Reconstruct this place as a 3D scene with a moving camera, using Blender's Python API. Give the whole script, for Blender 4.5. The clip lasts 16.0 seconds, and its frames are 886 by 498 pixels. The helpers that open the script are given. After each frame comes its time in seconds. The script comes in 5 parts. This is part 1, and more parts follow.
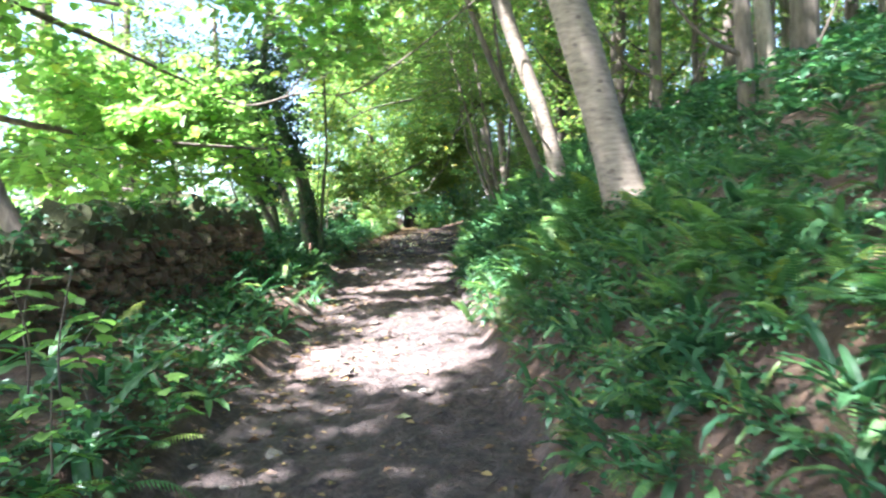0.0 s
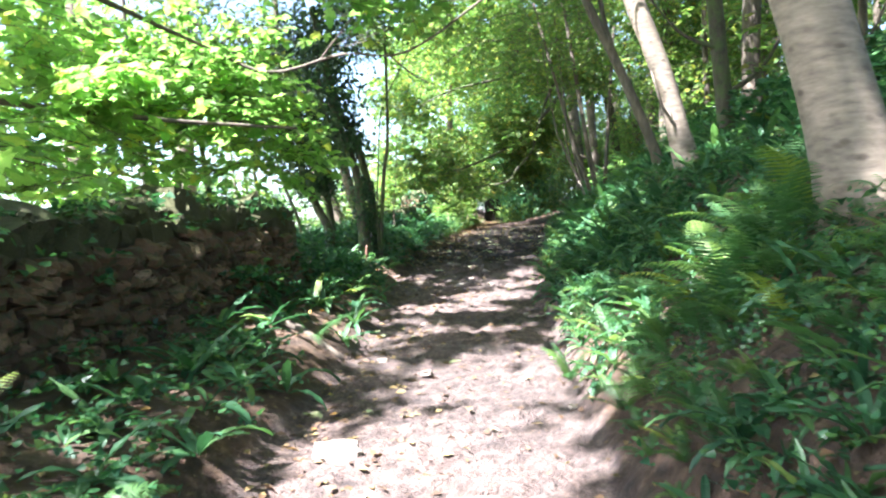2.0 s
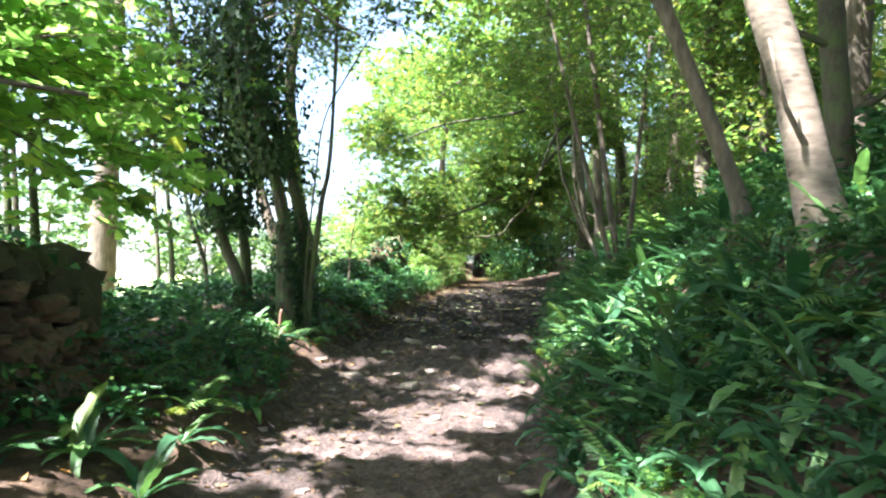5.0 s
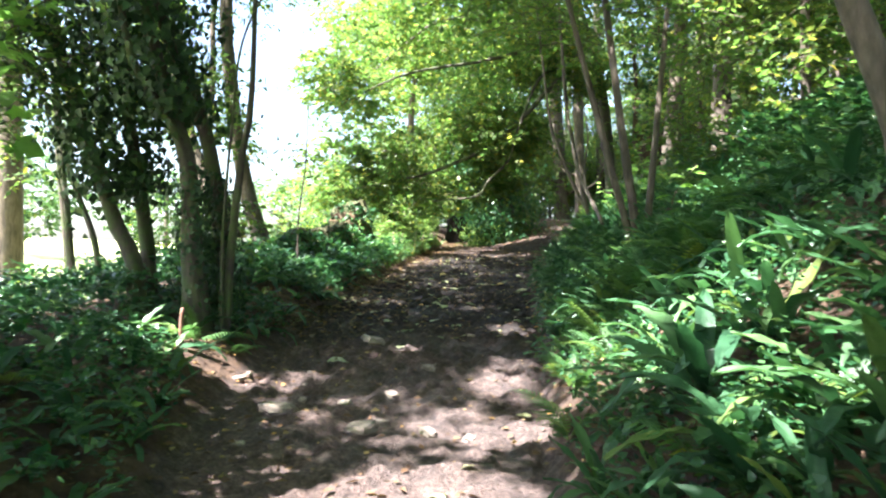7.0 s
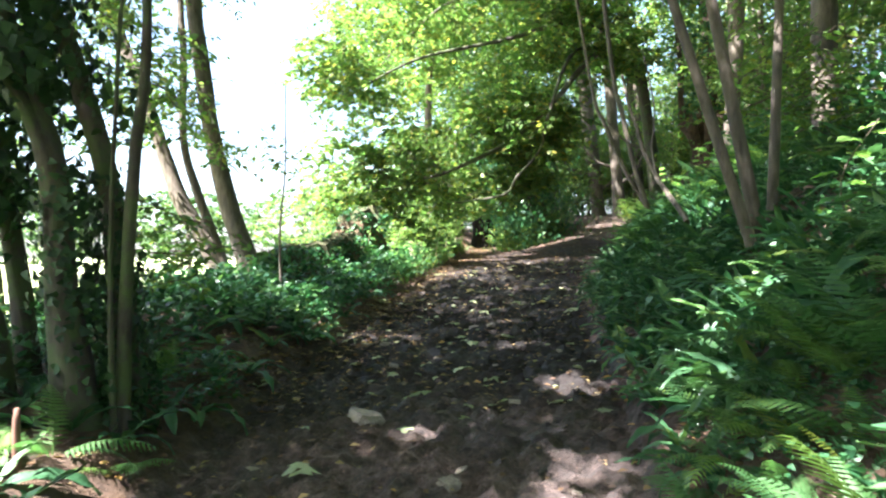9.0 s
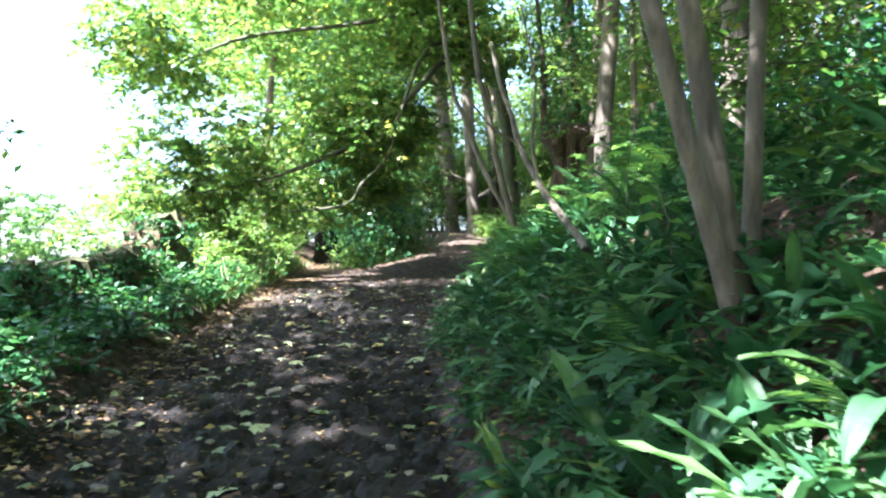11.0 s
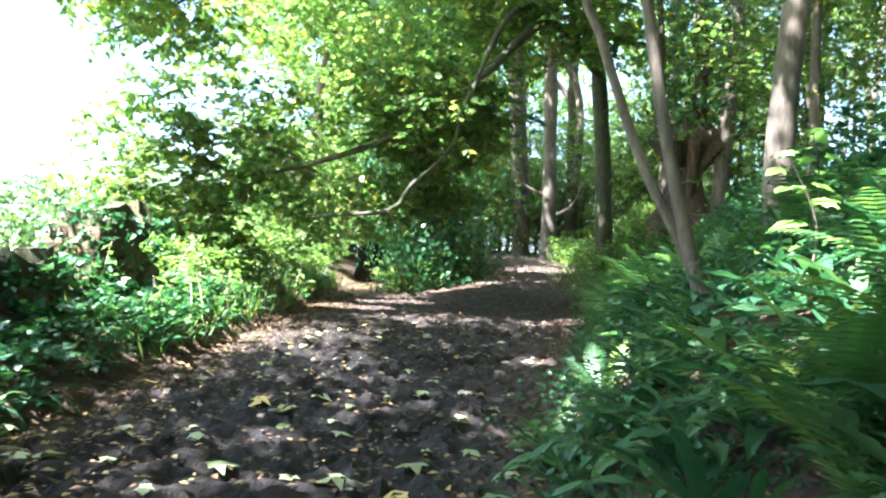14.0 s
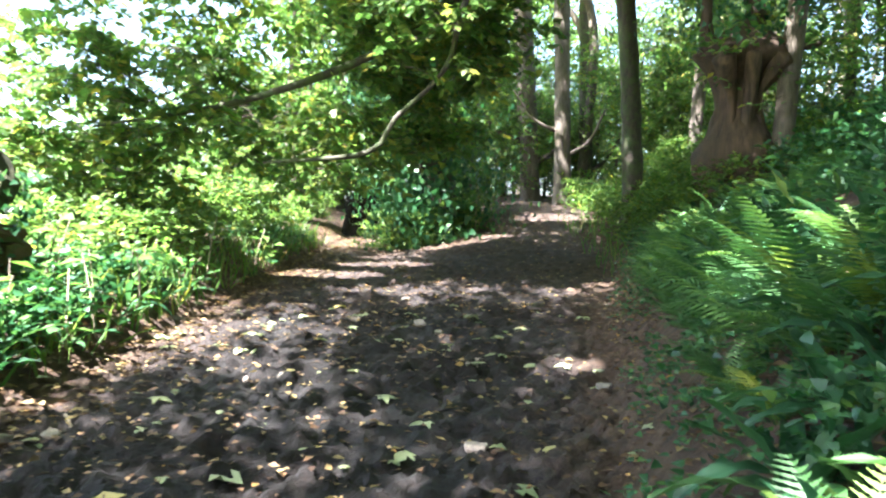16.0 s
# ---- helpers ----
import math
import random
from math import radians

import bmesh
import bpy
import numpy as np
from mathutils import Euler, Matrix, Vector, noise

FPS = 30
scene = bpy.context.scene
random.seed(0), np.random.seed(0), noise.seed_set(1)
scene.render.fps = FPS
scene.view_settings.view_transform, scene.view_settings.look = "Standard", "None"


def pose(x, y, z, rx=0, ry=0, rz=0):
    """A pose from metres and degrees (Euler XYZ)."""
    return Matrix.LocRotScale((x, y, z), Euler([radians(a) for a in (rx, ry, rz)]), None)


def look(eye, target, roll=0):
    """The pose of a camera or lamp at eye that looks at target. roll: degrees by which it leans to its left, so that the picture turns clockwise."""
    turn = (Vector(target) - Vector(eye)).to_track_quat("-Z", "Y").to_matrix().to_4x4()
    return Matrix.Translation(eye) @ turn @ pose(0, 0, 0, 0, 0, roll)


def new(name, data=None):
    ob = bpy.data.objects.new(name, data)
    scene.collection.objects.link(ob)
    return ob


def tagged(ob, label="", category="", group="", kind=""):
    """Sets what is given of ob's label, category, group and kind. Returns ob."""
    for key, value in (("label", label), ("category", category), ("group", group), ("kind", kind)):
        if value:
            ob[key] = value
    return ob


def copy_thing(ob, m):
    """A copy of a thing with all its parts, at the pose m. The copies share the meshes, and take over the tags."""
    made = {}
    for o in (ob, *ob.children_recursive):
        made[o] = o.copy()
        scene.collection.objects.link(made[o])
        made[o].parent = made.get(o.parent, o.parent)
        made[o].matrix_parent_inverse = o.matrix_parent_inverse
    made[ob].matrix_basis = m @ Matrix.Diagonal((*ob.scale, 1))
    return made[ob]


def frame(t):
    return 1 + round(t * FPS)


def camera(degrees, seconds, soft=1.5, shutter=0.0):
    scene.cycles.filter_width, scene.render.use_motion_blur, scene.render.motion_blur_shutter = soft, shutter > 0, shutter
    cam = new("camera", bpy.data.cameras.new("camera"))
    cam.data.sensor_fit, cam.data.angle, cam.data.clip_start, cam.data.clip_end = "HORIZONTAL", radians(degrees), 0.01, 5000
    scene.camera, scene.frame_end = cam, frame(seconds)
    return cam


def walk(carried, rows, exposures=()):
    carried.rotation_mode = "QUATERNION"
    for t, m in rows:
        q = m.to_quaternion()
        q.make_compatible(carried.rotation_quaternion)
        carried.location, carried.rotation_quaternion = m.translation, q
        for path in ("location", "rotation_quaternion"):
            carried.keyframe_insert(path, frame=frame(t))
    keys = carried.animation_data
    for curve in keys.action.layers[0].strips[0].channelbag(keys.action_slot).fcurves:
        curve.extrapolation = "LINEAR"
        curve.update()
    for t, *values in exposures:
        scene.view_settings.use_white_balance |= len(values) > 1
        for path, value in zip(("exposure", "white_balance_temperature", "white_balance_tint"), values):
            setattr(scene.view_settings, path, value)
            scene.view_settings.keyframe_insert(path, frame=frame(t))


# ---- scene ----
cam = camera(62.7, 16.0, soft=2.2, shutter=0.25)
METRES, EYE, TILT, LEAN, TURN = 19.0, 1.3, 0.0, 2.8, 0.0
ROWS = [
    (0.0, 0.0, 0.0, 0.0, 0.0, 0.0, -0.0),
    (0.5, 0.0008, 0.0309, 0.0029, 4.46, -0.56, -3.6),
    (1.0, 0.0042, 0.0641, 0.0054, 2.27, -0.33, 0.06),
    (1.5, 0.0033, 0.0922, 0.0098, 7.6, -0.74, -1.75),
    (2.0, -0.0003, 0.1268, 0.0102, 6.57, -0.74, -0.17),
    (2.5, 0.0002, 0.1585, 0.0133, 9.91, 0.09, -2.1),
    (3.0, -0.0017, 0.1929, 0.0153, 4.37, 1.2, -1.87),
    (3.5, 0.0, 0.2219, 0.0183, 1.11, 2.21, -2.34),
    (4.0, -0.0007, 0.2503, 0.0207, -5.43, 4.14, -2.74),
    (4.5, 0.0002, 0.2796, 0.0211, 3.79, 4.26, 0.35),
    (5.0, 0.0002, 0.3116, 0.0223, 5.95, 3.24, -4.27),
    (7.5, -0.0114, 0.4523, 0.0349, 3.58, 0.23, -3.04),
    (8.0, -0.0132, 0.4837, 0.0379, 4.36, 1.76, -3.2),
    (8.5, -0.0184, 0.5151, 0.0401, 4.9, 2.37, -5.45),
    (9.0, -0.0165, 0.5457, 0.0403, 5.92, 0.49, -0.44),
    (9.5, -0.0149, 0.5801, 0.0417, 1.2, 1.07, -5.23),
    (10.0, -0.0114, 0.607, 0.044, -7.32, 1.6, -0.91),
    (12.5, -0.0005, 0.7694, 0.055, -2.24, 2.17, -3.13),
    (13.0, -0.0014, 0.8008, 0.0577, -5.48, 4.64, -4.01),
    (13.5, 0.0009, 0.8353, 0.0604, 0.12, 3.17, -1.38),
    (14.0, 0.0018, 0.8668, 0.0611, -1.13, 2.85, -5.96),
    (14.5, 0.0046, 0.8981, 0.0637, -1.29, 1.99, -1.77),
    (15.0, 0.0024, 0.9285, 0.0661, 1.8, 1.12, -3.39),
    (15.5, 0.0032, 0.9607, 0.068, 0.45, -0.07, -2.6),
    (16.0, 0.0067, 0.9912, 0.0728, -0.88, -1.66, -4.22),
]
walk(cam, [(t, pose(0, 0, EYE, TILT, LEAN, TURN) @ pose(METRES * x, METRES * y, METRES * z, 90 + pitch, roll, yaw)) for t, x, y, z, yaw, pitch, roll in ROWS],
     exposures=[(0.0, 3.75, 5750, 13), (3.5, 3.55, 6000, 14), (8.5, 3.5, 6200, 14), (10.0, 3.72, 5750, 12), (13.5, 4.0, 5650, 12), (16.0, 4.0, 5950, 12)])

# ---- world, sun ----
SUN_DIR = Vector((-0.43, -0.31, 0.85)).normalized()      # towards the sun: high over the field, behind the walker
world = bpy.data.worlds.new("sky")
scene.world = world
world.use_nodes = True
wn = world.node_tree
sky = wn.nodes.new("ShaderNodeTexSky")
sky.sky_type = "NISHITA"
sky.sun_disc = False
sky.sun_elevation = math.asin(SUN_DIR.z)
sky.sun_rotation = math.atan2(SUN_DIR.x, SUN_DIR.y)
sky.air_density, sky.dust_density = 1.0, 3.0
wn.nodes["Background"].inputs["Strength"].default_value = 0.072
wn.links.new(sky.outputs[0], wn.nodes["Background"].inputs["Color"])
sun = new("sun", bpy.data.lights.new("sun", "SUN"))
sun.data.energy, sun.data.angle, sun.data.color = 5.0, radians(0.6), (1.0, 0.96, 0.9)
sun.matrix_world = look(SUN_DIR * 50, (0, 0, 0))


# ---- small numeric tools ----
rng = np.random.default_rng(7)


def lattice(x, y, seed):
    """Smooth value noise in 0..1 on a unit lattice."""
    x, y = np.asarray(x, float), np.asarray(y, float)
    xi, yi = np.floor(x), np.floor(y)
    fx, fy = x - xi, y - yi
    fx, fy = fx * fx * (3 - 2 * fx), fy * fy * (3 - 2 * fy)

    def h(a, b):
        s = np.sin(a * 127.1 + b * 311.7 + seed * 74.7) * 43758.5453
        return s - np.floor(s)
    top = h(xi, yi) * (1 - fx) + h(xi + 1, yi) * fx
    low = h(xi, yi + 1) * (1 - fx) + h(xi + 1, yi + 1) * fx
    return top * (1 - fy) + low * fy


def fbm(x, y, seed, octaves=3):
    total, amp, norm = 0.0, 1.0, 0.0
    for o in range(octaves):
        total = total + amp * lattice(x * 2 ** o, y * 2 ** o, seed + o)
        norm += amp
        amp *= 0.5
    return total / norm


def smooth(e0, e1, v):
    t = np.clip((np.asarray(v, float) - e0) / (e1 - e0), 0, 1)
    return t * t * (3 - 2 * t)


# ---- the lie of the land ----
def path_z(y):
    return np.interp(y, [-40, -5, 17, 21.4, 26, 29, 34, 40, 60], [-2.9, -.36, 1.24, 1.5, 1.85, 2.02, 2.3, 2.7, 3.8])


def path_left(y):
    return np.interp(y, [-5, 3.5, 8, 11, 12.4, 14.5, 17, 22, 25.4, 30, 34, 60], [-1.2, -1.3, -1.4, -1.6, -1.85, -2.05, -2.1, -2.2, -1.95, -1.9, -1.7, -3])


def path_right(y):
    return np.interp(y, [-5, 3.3, 6, 11, 12.5, 14.5, 17, 20, 21.5, 23, 25.5, 28, 31, 34, 60], [.5, .4, .3, .12, .15, .3, .4, .55, .95, 1.3, 1.8, 2.5, 3.3, 4.0, 9])


def land(x, y, fine=True):
    """Height of the ground."""
    x, y = np.asarray(x, float), np.asarray(y, float)
    lf, rt, base = path_left(y), path_right(y), path_z(y)
    dl, dr = lf - x, x - rt
    lump = (fbm(x * 0.9, y * 0.9, 3) - 0.5)
    left = np.interp(dl, [0, .12, .4, 1.0, 1.7, 2.4, 6, 14, 40, 120, 900], [0, .1, .27, .4, .42, .25, -.8, -2.2, -3.0, 2, 30])
    right = np.interp(dr, [0, .1, .45, .9, 1.4, 2.5, 4, 10, 25, 120, 900], [0, .12, .5, .9, 1.3, 1.75, 2.3, 4.6, 10.5, 30, 40])
    soften = 1 - 0.25 * smooth(22, 27, y)
    fork = smooth(26, 31, y)
    z = base + np.where(dl > 0, left, 0) + np.where(dr > 0, right * soften, 0)
    # the right-hand fork climbs, with a wedge of ground between the two
    z = z + fork * 0.85 * smooth(-0.9, 2.2, x) * smooth(27, 36, y)
    out = np.maximum(dl, dr)
    z = z + lump * 0.22 * smooth(0.0, 1.2, out)
    if fine:
        on = 1 - smooth(-0.1, 0.25, out)
        churn = 0.75 + 0.65 * smooth(11, 15, y) * (1 - smooth(24, 29, y))
        clod = 1 - np.abs(2 * fbm(x * 6.2, y * 6.2, 11) - 1)
        z = z + on * churn * (0.05 * (clod ** 2 - 0.4) + 0.065 * (fbm(x * 10, y * 10, 17, 2) - .5) + 0.05 * (fbm(x * 21, y * 17, 19, 2) - .5))
        z = z + (1 - on) * 0.05 * (fbm(x * 5, y * 5, 23) - .5)
        z = z + on * 0.05 * (fbm(x * 1.4, y * 1.4, 31) - .5)
    return z


# ---- mesh tools ----
def mesh_of(name, verts, faces_flat, sizes, mat, smooth_faces=False):
    """A mesh from flat arrays: vertices (n,3), loop indices, and loops per face."""
    me = bpy.data.meshes.new(name)
    verts = np.ascontiguousarray(verts, np.float32)
    me.vertices.add(len(verts))
    me.vertices.foreach_set("co", verts.ravel())
    me.loops.add(len(faces_flat))
    me.loops.foreach_set("vertex_index", np.asarray(faces_flat, np.int32))
    sizes = np.asarray(sizes, np.int32)
    me.polygons.add(len(sizes))
    me.polygons.foreach_set("loop_start", np.concatenate(([0], np.cumsum(sizes)[:-1])).astype(np.int32))
    if smooth_faces:
        me.polygons.foreach_set("use_smooth", np.ones(len(sizes), bool))
    me.update(calc_edges=True)
    if mat:
        me.materials.append(mat)
    return me


def under(child, parent):
    child.parent = parent
    return child


def unit(v):
    return v / np.maximum(np.linalg.norm(v, axis=-1, keepdims=True), 1e-9)


# leaf outlines: (along, across, up) with the faces over them
LEAF_PLAIN = (np.array([(0, 0, 0), (.45, .28, .07), (1, 0, -.1), (.45, -.28, .07)]), [(0, 2, 1), (0, 3, 2)])
LEAF_IVY = (np.array([(0, 0, 0), (.1, .42, .05), (.55, .25, .03), (1, 0, -.12), (.55, -.25, .03), (.1, -.42, .05)]), [(0, 3, 2, 1), (0, 5, 4, 3)])
LEAF_MAPLE = (np.array([(0, 0, 0), (-.08, .3, -.02), (.12, .24, .02), (.3, .52, -.1), (.46, .2, .04), (.62, .3, -.03), (1, 0, -.16),
                        (.62, -.3, -.03), (.46, -.2, .04), (.3, -.52, -.1), (.12, -.24, .02), (-.08, -.3, -.02)]),
              [(0, 6, 5, 4, 3, 2, 1), (0, 11, 10, 9, 8, 7, 6)])


def leaf_mesh(name, at, along, normal, size, mat, shape=LEAF_PLAIN):
    """Many leaves in one mesh."""
    pts, faces = shape
    along = unit(along)
    across = unit(np.cross(normal, along))
    up = np.cross(along, across)
    n, k = len(at), len(pts)
    s = size[:, None, None]
    v = at[:, None, :] + s * (pts[None, :, 0, None] * along[:, None, :] + pts[None, :, 1, None] * across[:, None, :] + pts[None, :, 2, None] * up[:, None, :])
    one = np.concatenate([np.array(f) for f in faces])
    loops = (one[None, :] + (np.arange(n) * k)[:, None]).ravel()
    return mesh_of(name, v.reshape(-1, 3), loops, np.tile([len(f) for f in faces], n), mat)


def sprays(centres, per, length, size, seed, droop=0.25, flat=0.75, heading=None):
    """Leaves set along short twigs: positions, directions, normals, sizes, and the twigs' ends."""
    r = np.random.default_rng(seed)
    n = len(centres)
    ang = r.uniform(0, 2 * np.pi, n) if heading is None else heading + r.normal(0, .7, n)
    way = np.stack([np.cos(ang), np.sin(ang), r.normal(-droop, .25, n)], 1)
    way = unit(way)
    side = unit(np.cross(way, [0, 0, 1.0]))
    t = (np.arange(per) + .5) / per
    sgn = np.where(np.arange(per) % 2 == 0, 1.0, -1.0)
    ln = length * r.uniform(.6, 1.3, n)
    pos = centres[:, None, :] + way[:, None, :] * (t[None, :, None] * ln[:, None, None])
    pos = pos + r.normal(0, .05 * length, pos.shape)
    d = way[:, None, :] * .6 + side[:, None, :] * sgn[None, :, None] + r.normal(0, .35, pos.shape)
    d[..., 2] -= droop
    nrm = r.normal(0, 1 - flat, pos.shape) + [0, 0, 1.0]
    nrm = nrm + r.normal(0, .35, pos.shape)
    sz = size * r.uniform(.55, 1.25, (n, per))
    return pos.reshape(-1, 3), d.reshape(-1, 3), nrm.reshape(-1, 3), sz.ravel(), centres, centres + way * ln[:, None]


def in_blob(n, c, rad, seed, shell=0.0):
    """n points in an ellipsoid with uneven, clumped filling."""
    r = np.random.default_rng(seed)
    out = []
    total = 0
    while total < n:
        p = r.uniform(-1, 1, (n * 3, 3))
        q = np.linalg.norm(p, axis=1)
        keep = (q < 1) & (q > shell)
        w = p * rad + c
        dens = fbm(w[:, 0] * .9 + w[:, 2] * .55, w[:, 1] * .9 - w[:, 2] * .6, seed % 50 + 1, 2)
        keep &= dens + r.uniform(-.12, .12, len(p)) > .44 + .12 * q
        out.append(w[keep])
        total += keep.sum()
    return np.concatenate(out)[:n]


def sticks(name, a, b, ra, rb, mat):
    """Three-sided twigs from a to b in one mesh."""
    way = unit(b - a)
    s = unit(np.cross(way, [.3, .2, 1.0]))
    u = np.cross(way, s)
    n = len(a)
    v = np.empty((n, 6, 3))
    for i in range(3):
        w = s * math.cos(i * 2.0944) + u * math.sin(i * 2.0944)
        v[:, i], v[:, i + 3] = a + w * ra, b + w * rb
    one = np.array([0, 1, 4, 3, 1, 2, 5, 4, 2, 0, 3, 5])
    loops = (one[None] + (np.arange(n) * 6)[:, None]).ravel()
    return mesh_of(name, v.reshape(-1, 3), loops, np.full(n * 3, 4), mat)


def spline(points, step):
    """Catmull-Rom through the points."""
    p = np.array(points, float)
    p = np.vstack([2 * p[0] - p[1], p, 2 * p[-1] - p[-2]])
    out = []
    for i in range(1, len(p) - 2):
        k = max(2, int(np.linalg.norm(p[i + 1][:3] - p[i][:3]) / step))
        for t in np.arange(k) / k:
            out.append(.5 * (2 * p[i] + (p[i + 1] - p[i - 1]) * t + (2 * p[i - 1] - 5 * p[i] + 4 * p[i + 1] - p[i + 2]) * t * t
                             + (3 * p[i] - p[i - 1] - 3 * p[i + 1] + p[i + 2]) * t ** 3))
    out.append(p[-2])
    return np.array(out)


def tube(name, points, mat, sides=10, step=0.12, rough=0.06, seed=0, flare=0.0):
    """A stem through points (x, y, z, radius), with an uneven skin. flare widens the foot."""
    c = spline(points, step)
    r = np.random.default_rng(seed)
    n = len(c)
    way = unit(np.gradient(c[:, :3], axis=0))
    ref = np.array([1.0, 0, 0]) if abs(way[:, 0]).mean() < .8 else np.array([0, 1.0, 0])
    u = unit(np.cross(way, ref))
    w = np.cross(way, u)
    ang = np.arange(sides) / sides * 2 * np.pi
    along = np.concatenate(([0], np.cumsum(np.linalg.norm(np.diff(c[:, :3], axis=0), axis=1))))
    rad = np.maximum(c[:, 3], .003)[:, None] * (1 + rough * (2 * fbm(along[:, None] * 2.2 + 0 * ang, np.cos(ang)[None] * 1.3 + seed + 0 * along[:, None], seed % 90 + 2) - 1) * 1.6)
    if flare:
        rad = rad * (1 + flare * np.exp(-along / .22)[:, None] * (1 + .5 * np.cos(ang * 3 + seed)[None]))
    v = c[:, None, :3] + rad[..., None] * (np.cos(ang)[None, :, None] * u[:, None] + np.sin(ang)[None, :, None] * w[:, None])
    v = np.concatenate([v.reshape(-1, 3), c[-1:, :3] + way[-1:] * c[-1, 3] * .5])
    i, j = np.meshgrid(np.arange(n - 1), np.arange(sides), indexing="ij")
    jn = (j + 1) % sides
    quads = np.stack([i * sides + j, i * sides + jn, (i + 1) * sides + jn, (i + 1) * sides + j], -1).reshape(-1)
    cap = np.stack([(n - 1) * sides + np.arange(sides), (n - 1) * sides + (np.arange(sides) + 1) % sides, np.full(sides, n * sides)], -1).ravel()
    return mesh_of(name, v, np.concatenate([quads, cap]), np.concatenate([np.full((n - 1) * sides, 4), np.full(sides, 3)]), mat, True)


# ---- materials ----
def material(name):
    m = bpy.data.materials.new(name)
    m.use_nodes = True
    return m, m.node_tree, m.node_tree.nodes["Principled BSDF"]


def node(nt, kind, **values):
    n = nt.nodes.new(kind)
    for key, value in values.items():
        n.inputs[key.replace("_", " ")].default_value = value
    return n


def ramp(nt, source, stops):
    r = nt.nodes.new("ShaderNodeValToRGB")
    while len(r.color_ramp.elements) < len(stops):
        r.color_ramp.elements.new(.5)
    for e, (p, c) in zip(r.color_ramp.elements, stops):
        e.position, e.color = p, (*c, 1) if len(c) == 3 else c
    nt.links.new(source, r.inputs[0])
    return r.outputs[0]


def mixed(nt, fac, a, b, blend="MIX"):
    m = nt.nodes.new("ShaderNodeMix")
    m.data_type, m.blend_type = "RGBA", blend
    if isinstance(fac, (int, float)):
        m.inputs[0].default_value = fac
    else:
        nt.links.new(fac, m.inputs[0])
    for slot, v in ((6, a), (7, b)):
        if isinstance(v, tuple):
            m.inputs[slot].default_value = (*v, 1)
        else:
            nt.links.new(v, m.inputs[slot])
    return m.outputs[2]


def coords(nt, scale=(1, 1, 1), space="Object"):
    tc, mp = nt.nodes.new("ShaderNodeTexCoord"), nt.nodes.new("ShaderNodeMapping")
    mp.inputs["Scale"].default_value = scale
    nt.links.new(tc.outputs[space], mp.inputs[0])
    return mp.outputs[0]


def noise_of(nt, vec, scale, detail=4, rough=.55):
    n = node(nt, "ShaderNodeTexNoise", Scale=scale, Detail=detail, Roughness=rough)
    nt.links.new(vec, n.inputs["Vector"])
    return n.outputs["Fac"]


def bump(nt, bsdf, height, strength, distance):
    b = node(nt, "ShaderNodeBump", Strength=strength, Distance=distance)
    nt.links.new(height, b.inputs["Height"])
    nt.links.new(b.outputs[0], bsdf.inputs["Normal"])


def leaf_material(name, low, mid, high, shine=.45, through_light=.5, island=True):
    """A thin leaf: light shines through it; the colour differs from leaf to leaf."""
    m, nt, p = material(name)
    if island:
        g = nt.nodes.new("ShaderNodeNewGeometry")
        rnd = g.outputs["Random Per Island"]
    else:
        g = nt.nodes.new("ShaderNodeObjectInfo")
        rnd = g.outputs["Random"]
    col = ramp(nt, rnd, [(0, low), (.55, mid), (.93, high), (1, (high[0] * 1.5, high[1] * 1.05, high[2] * .7))])
    vein = noise_of(nt, coords(nt), 26, 3)
    col = mixed(nt, .5, col, ramp(nt, vein, [(.3, (.55, .6, .55)), (.7, (1, 1, 1))]), "MULTIPLY")
    blot = noise_of(nt, coords(nt), 1.3, 2)
    col = mixed(nt, .45, col, ramp(nt, blot, [(.3, (.6, .7, .7)), (.7, (1.0, 1.0, .9))]), "MULTIPLY")
    nt.links.new(col, p.inputs["Base Color"])
    p.inputs["Roughness"].default_value = shine
    bump(nt, p, vein, .25, .01)
    tr = nt.nodes.new("ShaderNodeBsdfTranslucent")
    warm = mixed(nt, 1.0, col, (1.15, 1.26, .86), "MULTIPLY")
    nt.links.new(warm, tr.inputs["Color"])
    mix = nt.nodes.new("ShaderNodeMixShader")
    mix.inputs[0].default_value = through_light
    out = nt.nodes["Material Output"]
    nt.links.new(p.outputs[0], mix.inputs[1])
    nt.links.new(tr.outputs[0], mix.inputs[2])
    nt.links.new(mix.outputs[0], out.inputs["Surface"])
    return m


M_SYCAMORE = leaf_material("sycamore_leaf", (.17, .31, .09), (.27, .45, .13), (.38, .52, .16), .45, .72)
M_MAPLE = leaf_material("maple_leaf", (.09, .18, .05), (.15, .255, .065), (.28, .32, .08), .45, .64)
M_HAZEL = leaf_material("hazel_leaf", (.075, .15, .042), (.13, .215, .052), (.22, .28, .065), .5, .55)
M_IVY = leaf_material("ivy_leaf", (.012, .04, .014), (.025, .07, .02), (.05, .11, .03), .55, .2)
M_HERB = leaf_material("herb_leaf", (.022, .08, .035), (.045, .14, .055), (.09, .2, .06), .4, .35)
M_HART = leaf_material("harts_tongue", (.028, .09, .043), (.055, .145, .062), (.11, .21, .07), .48, .32, False)
M_FERN = leaf_material("fern_frond", (.045, .12, .042), (.08, .175, .055), (.17, .27, .06), .5, .42, False)
M_HART_MASS = leaf_material("harts_tongue_mass", (.028, .09, .043), (.055, .145, .062), (.11, .21, .07), .48, .32)
M_FERN_MASS = leaf_material("fern_mass", (.045, .12, .042), (.08, .175, .055), (.17, .27, .06), .5, .42)
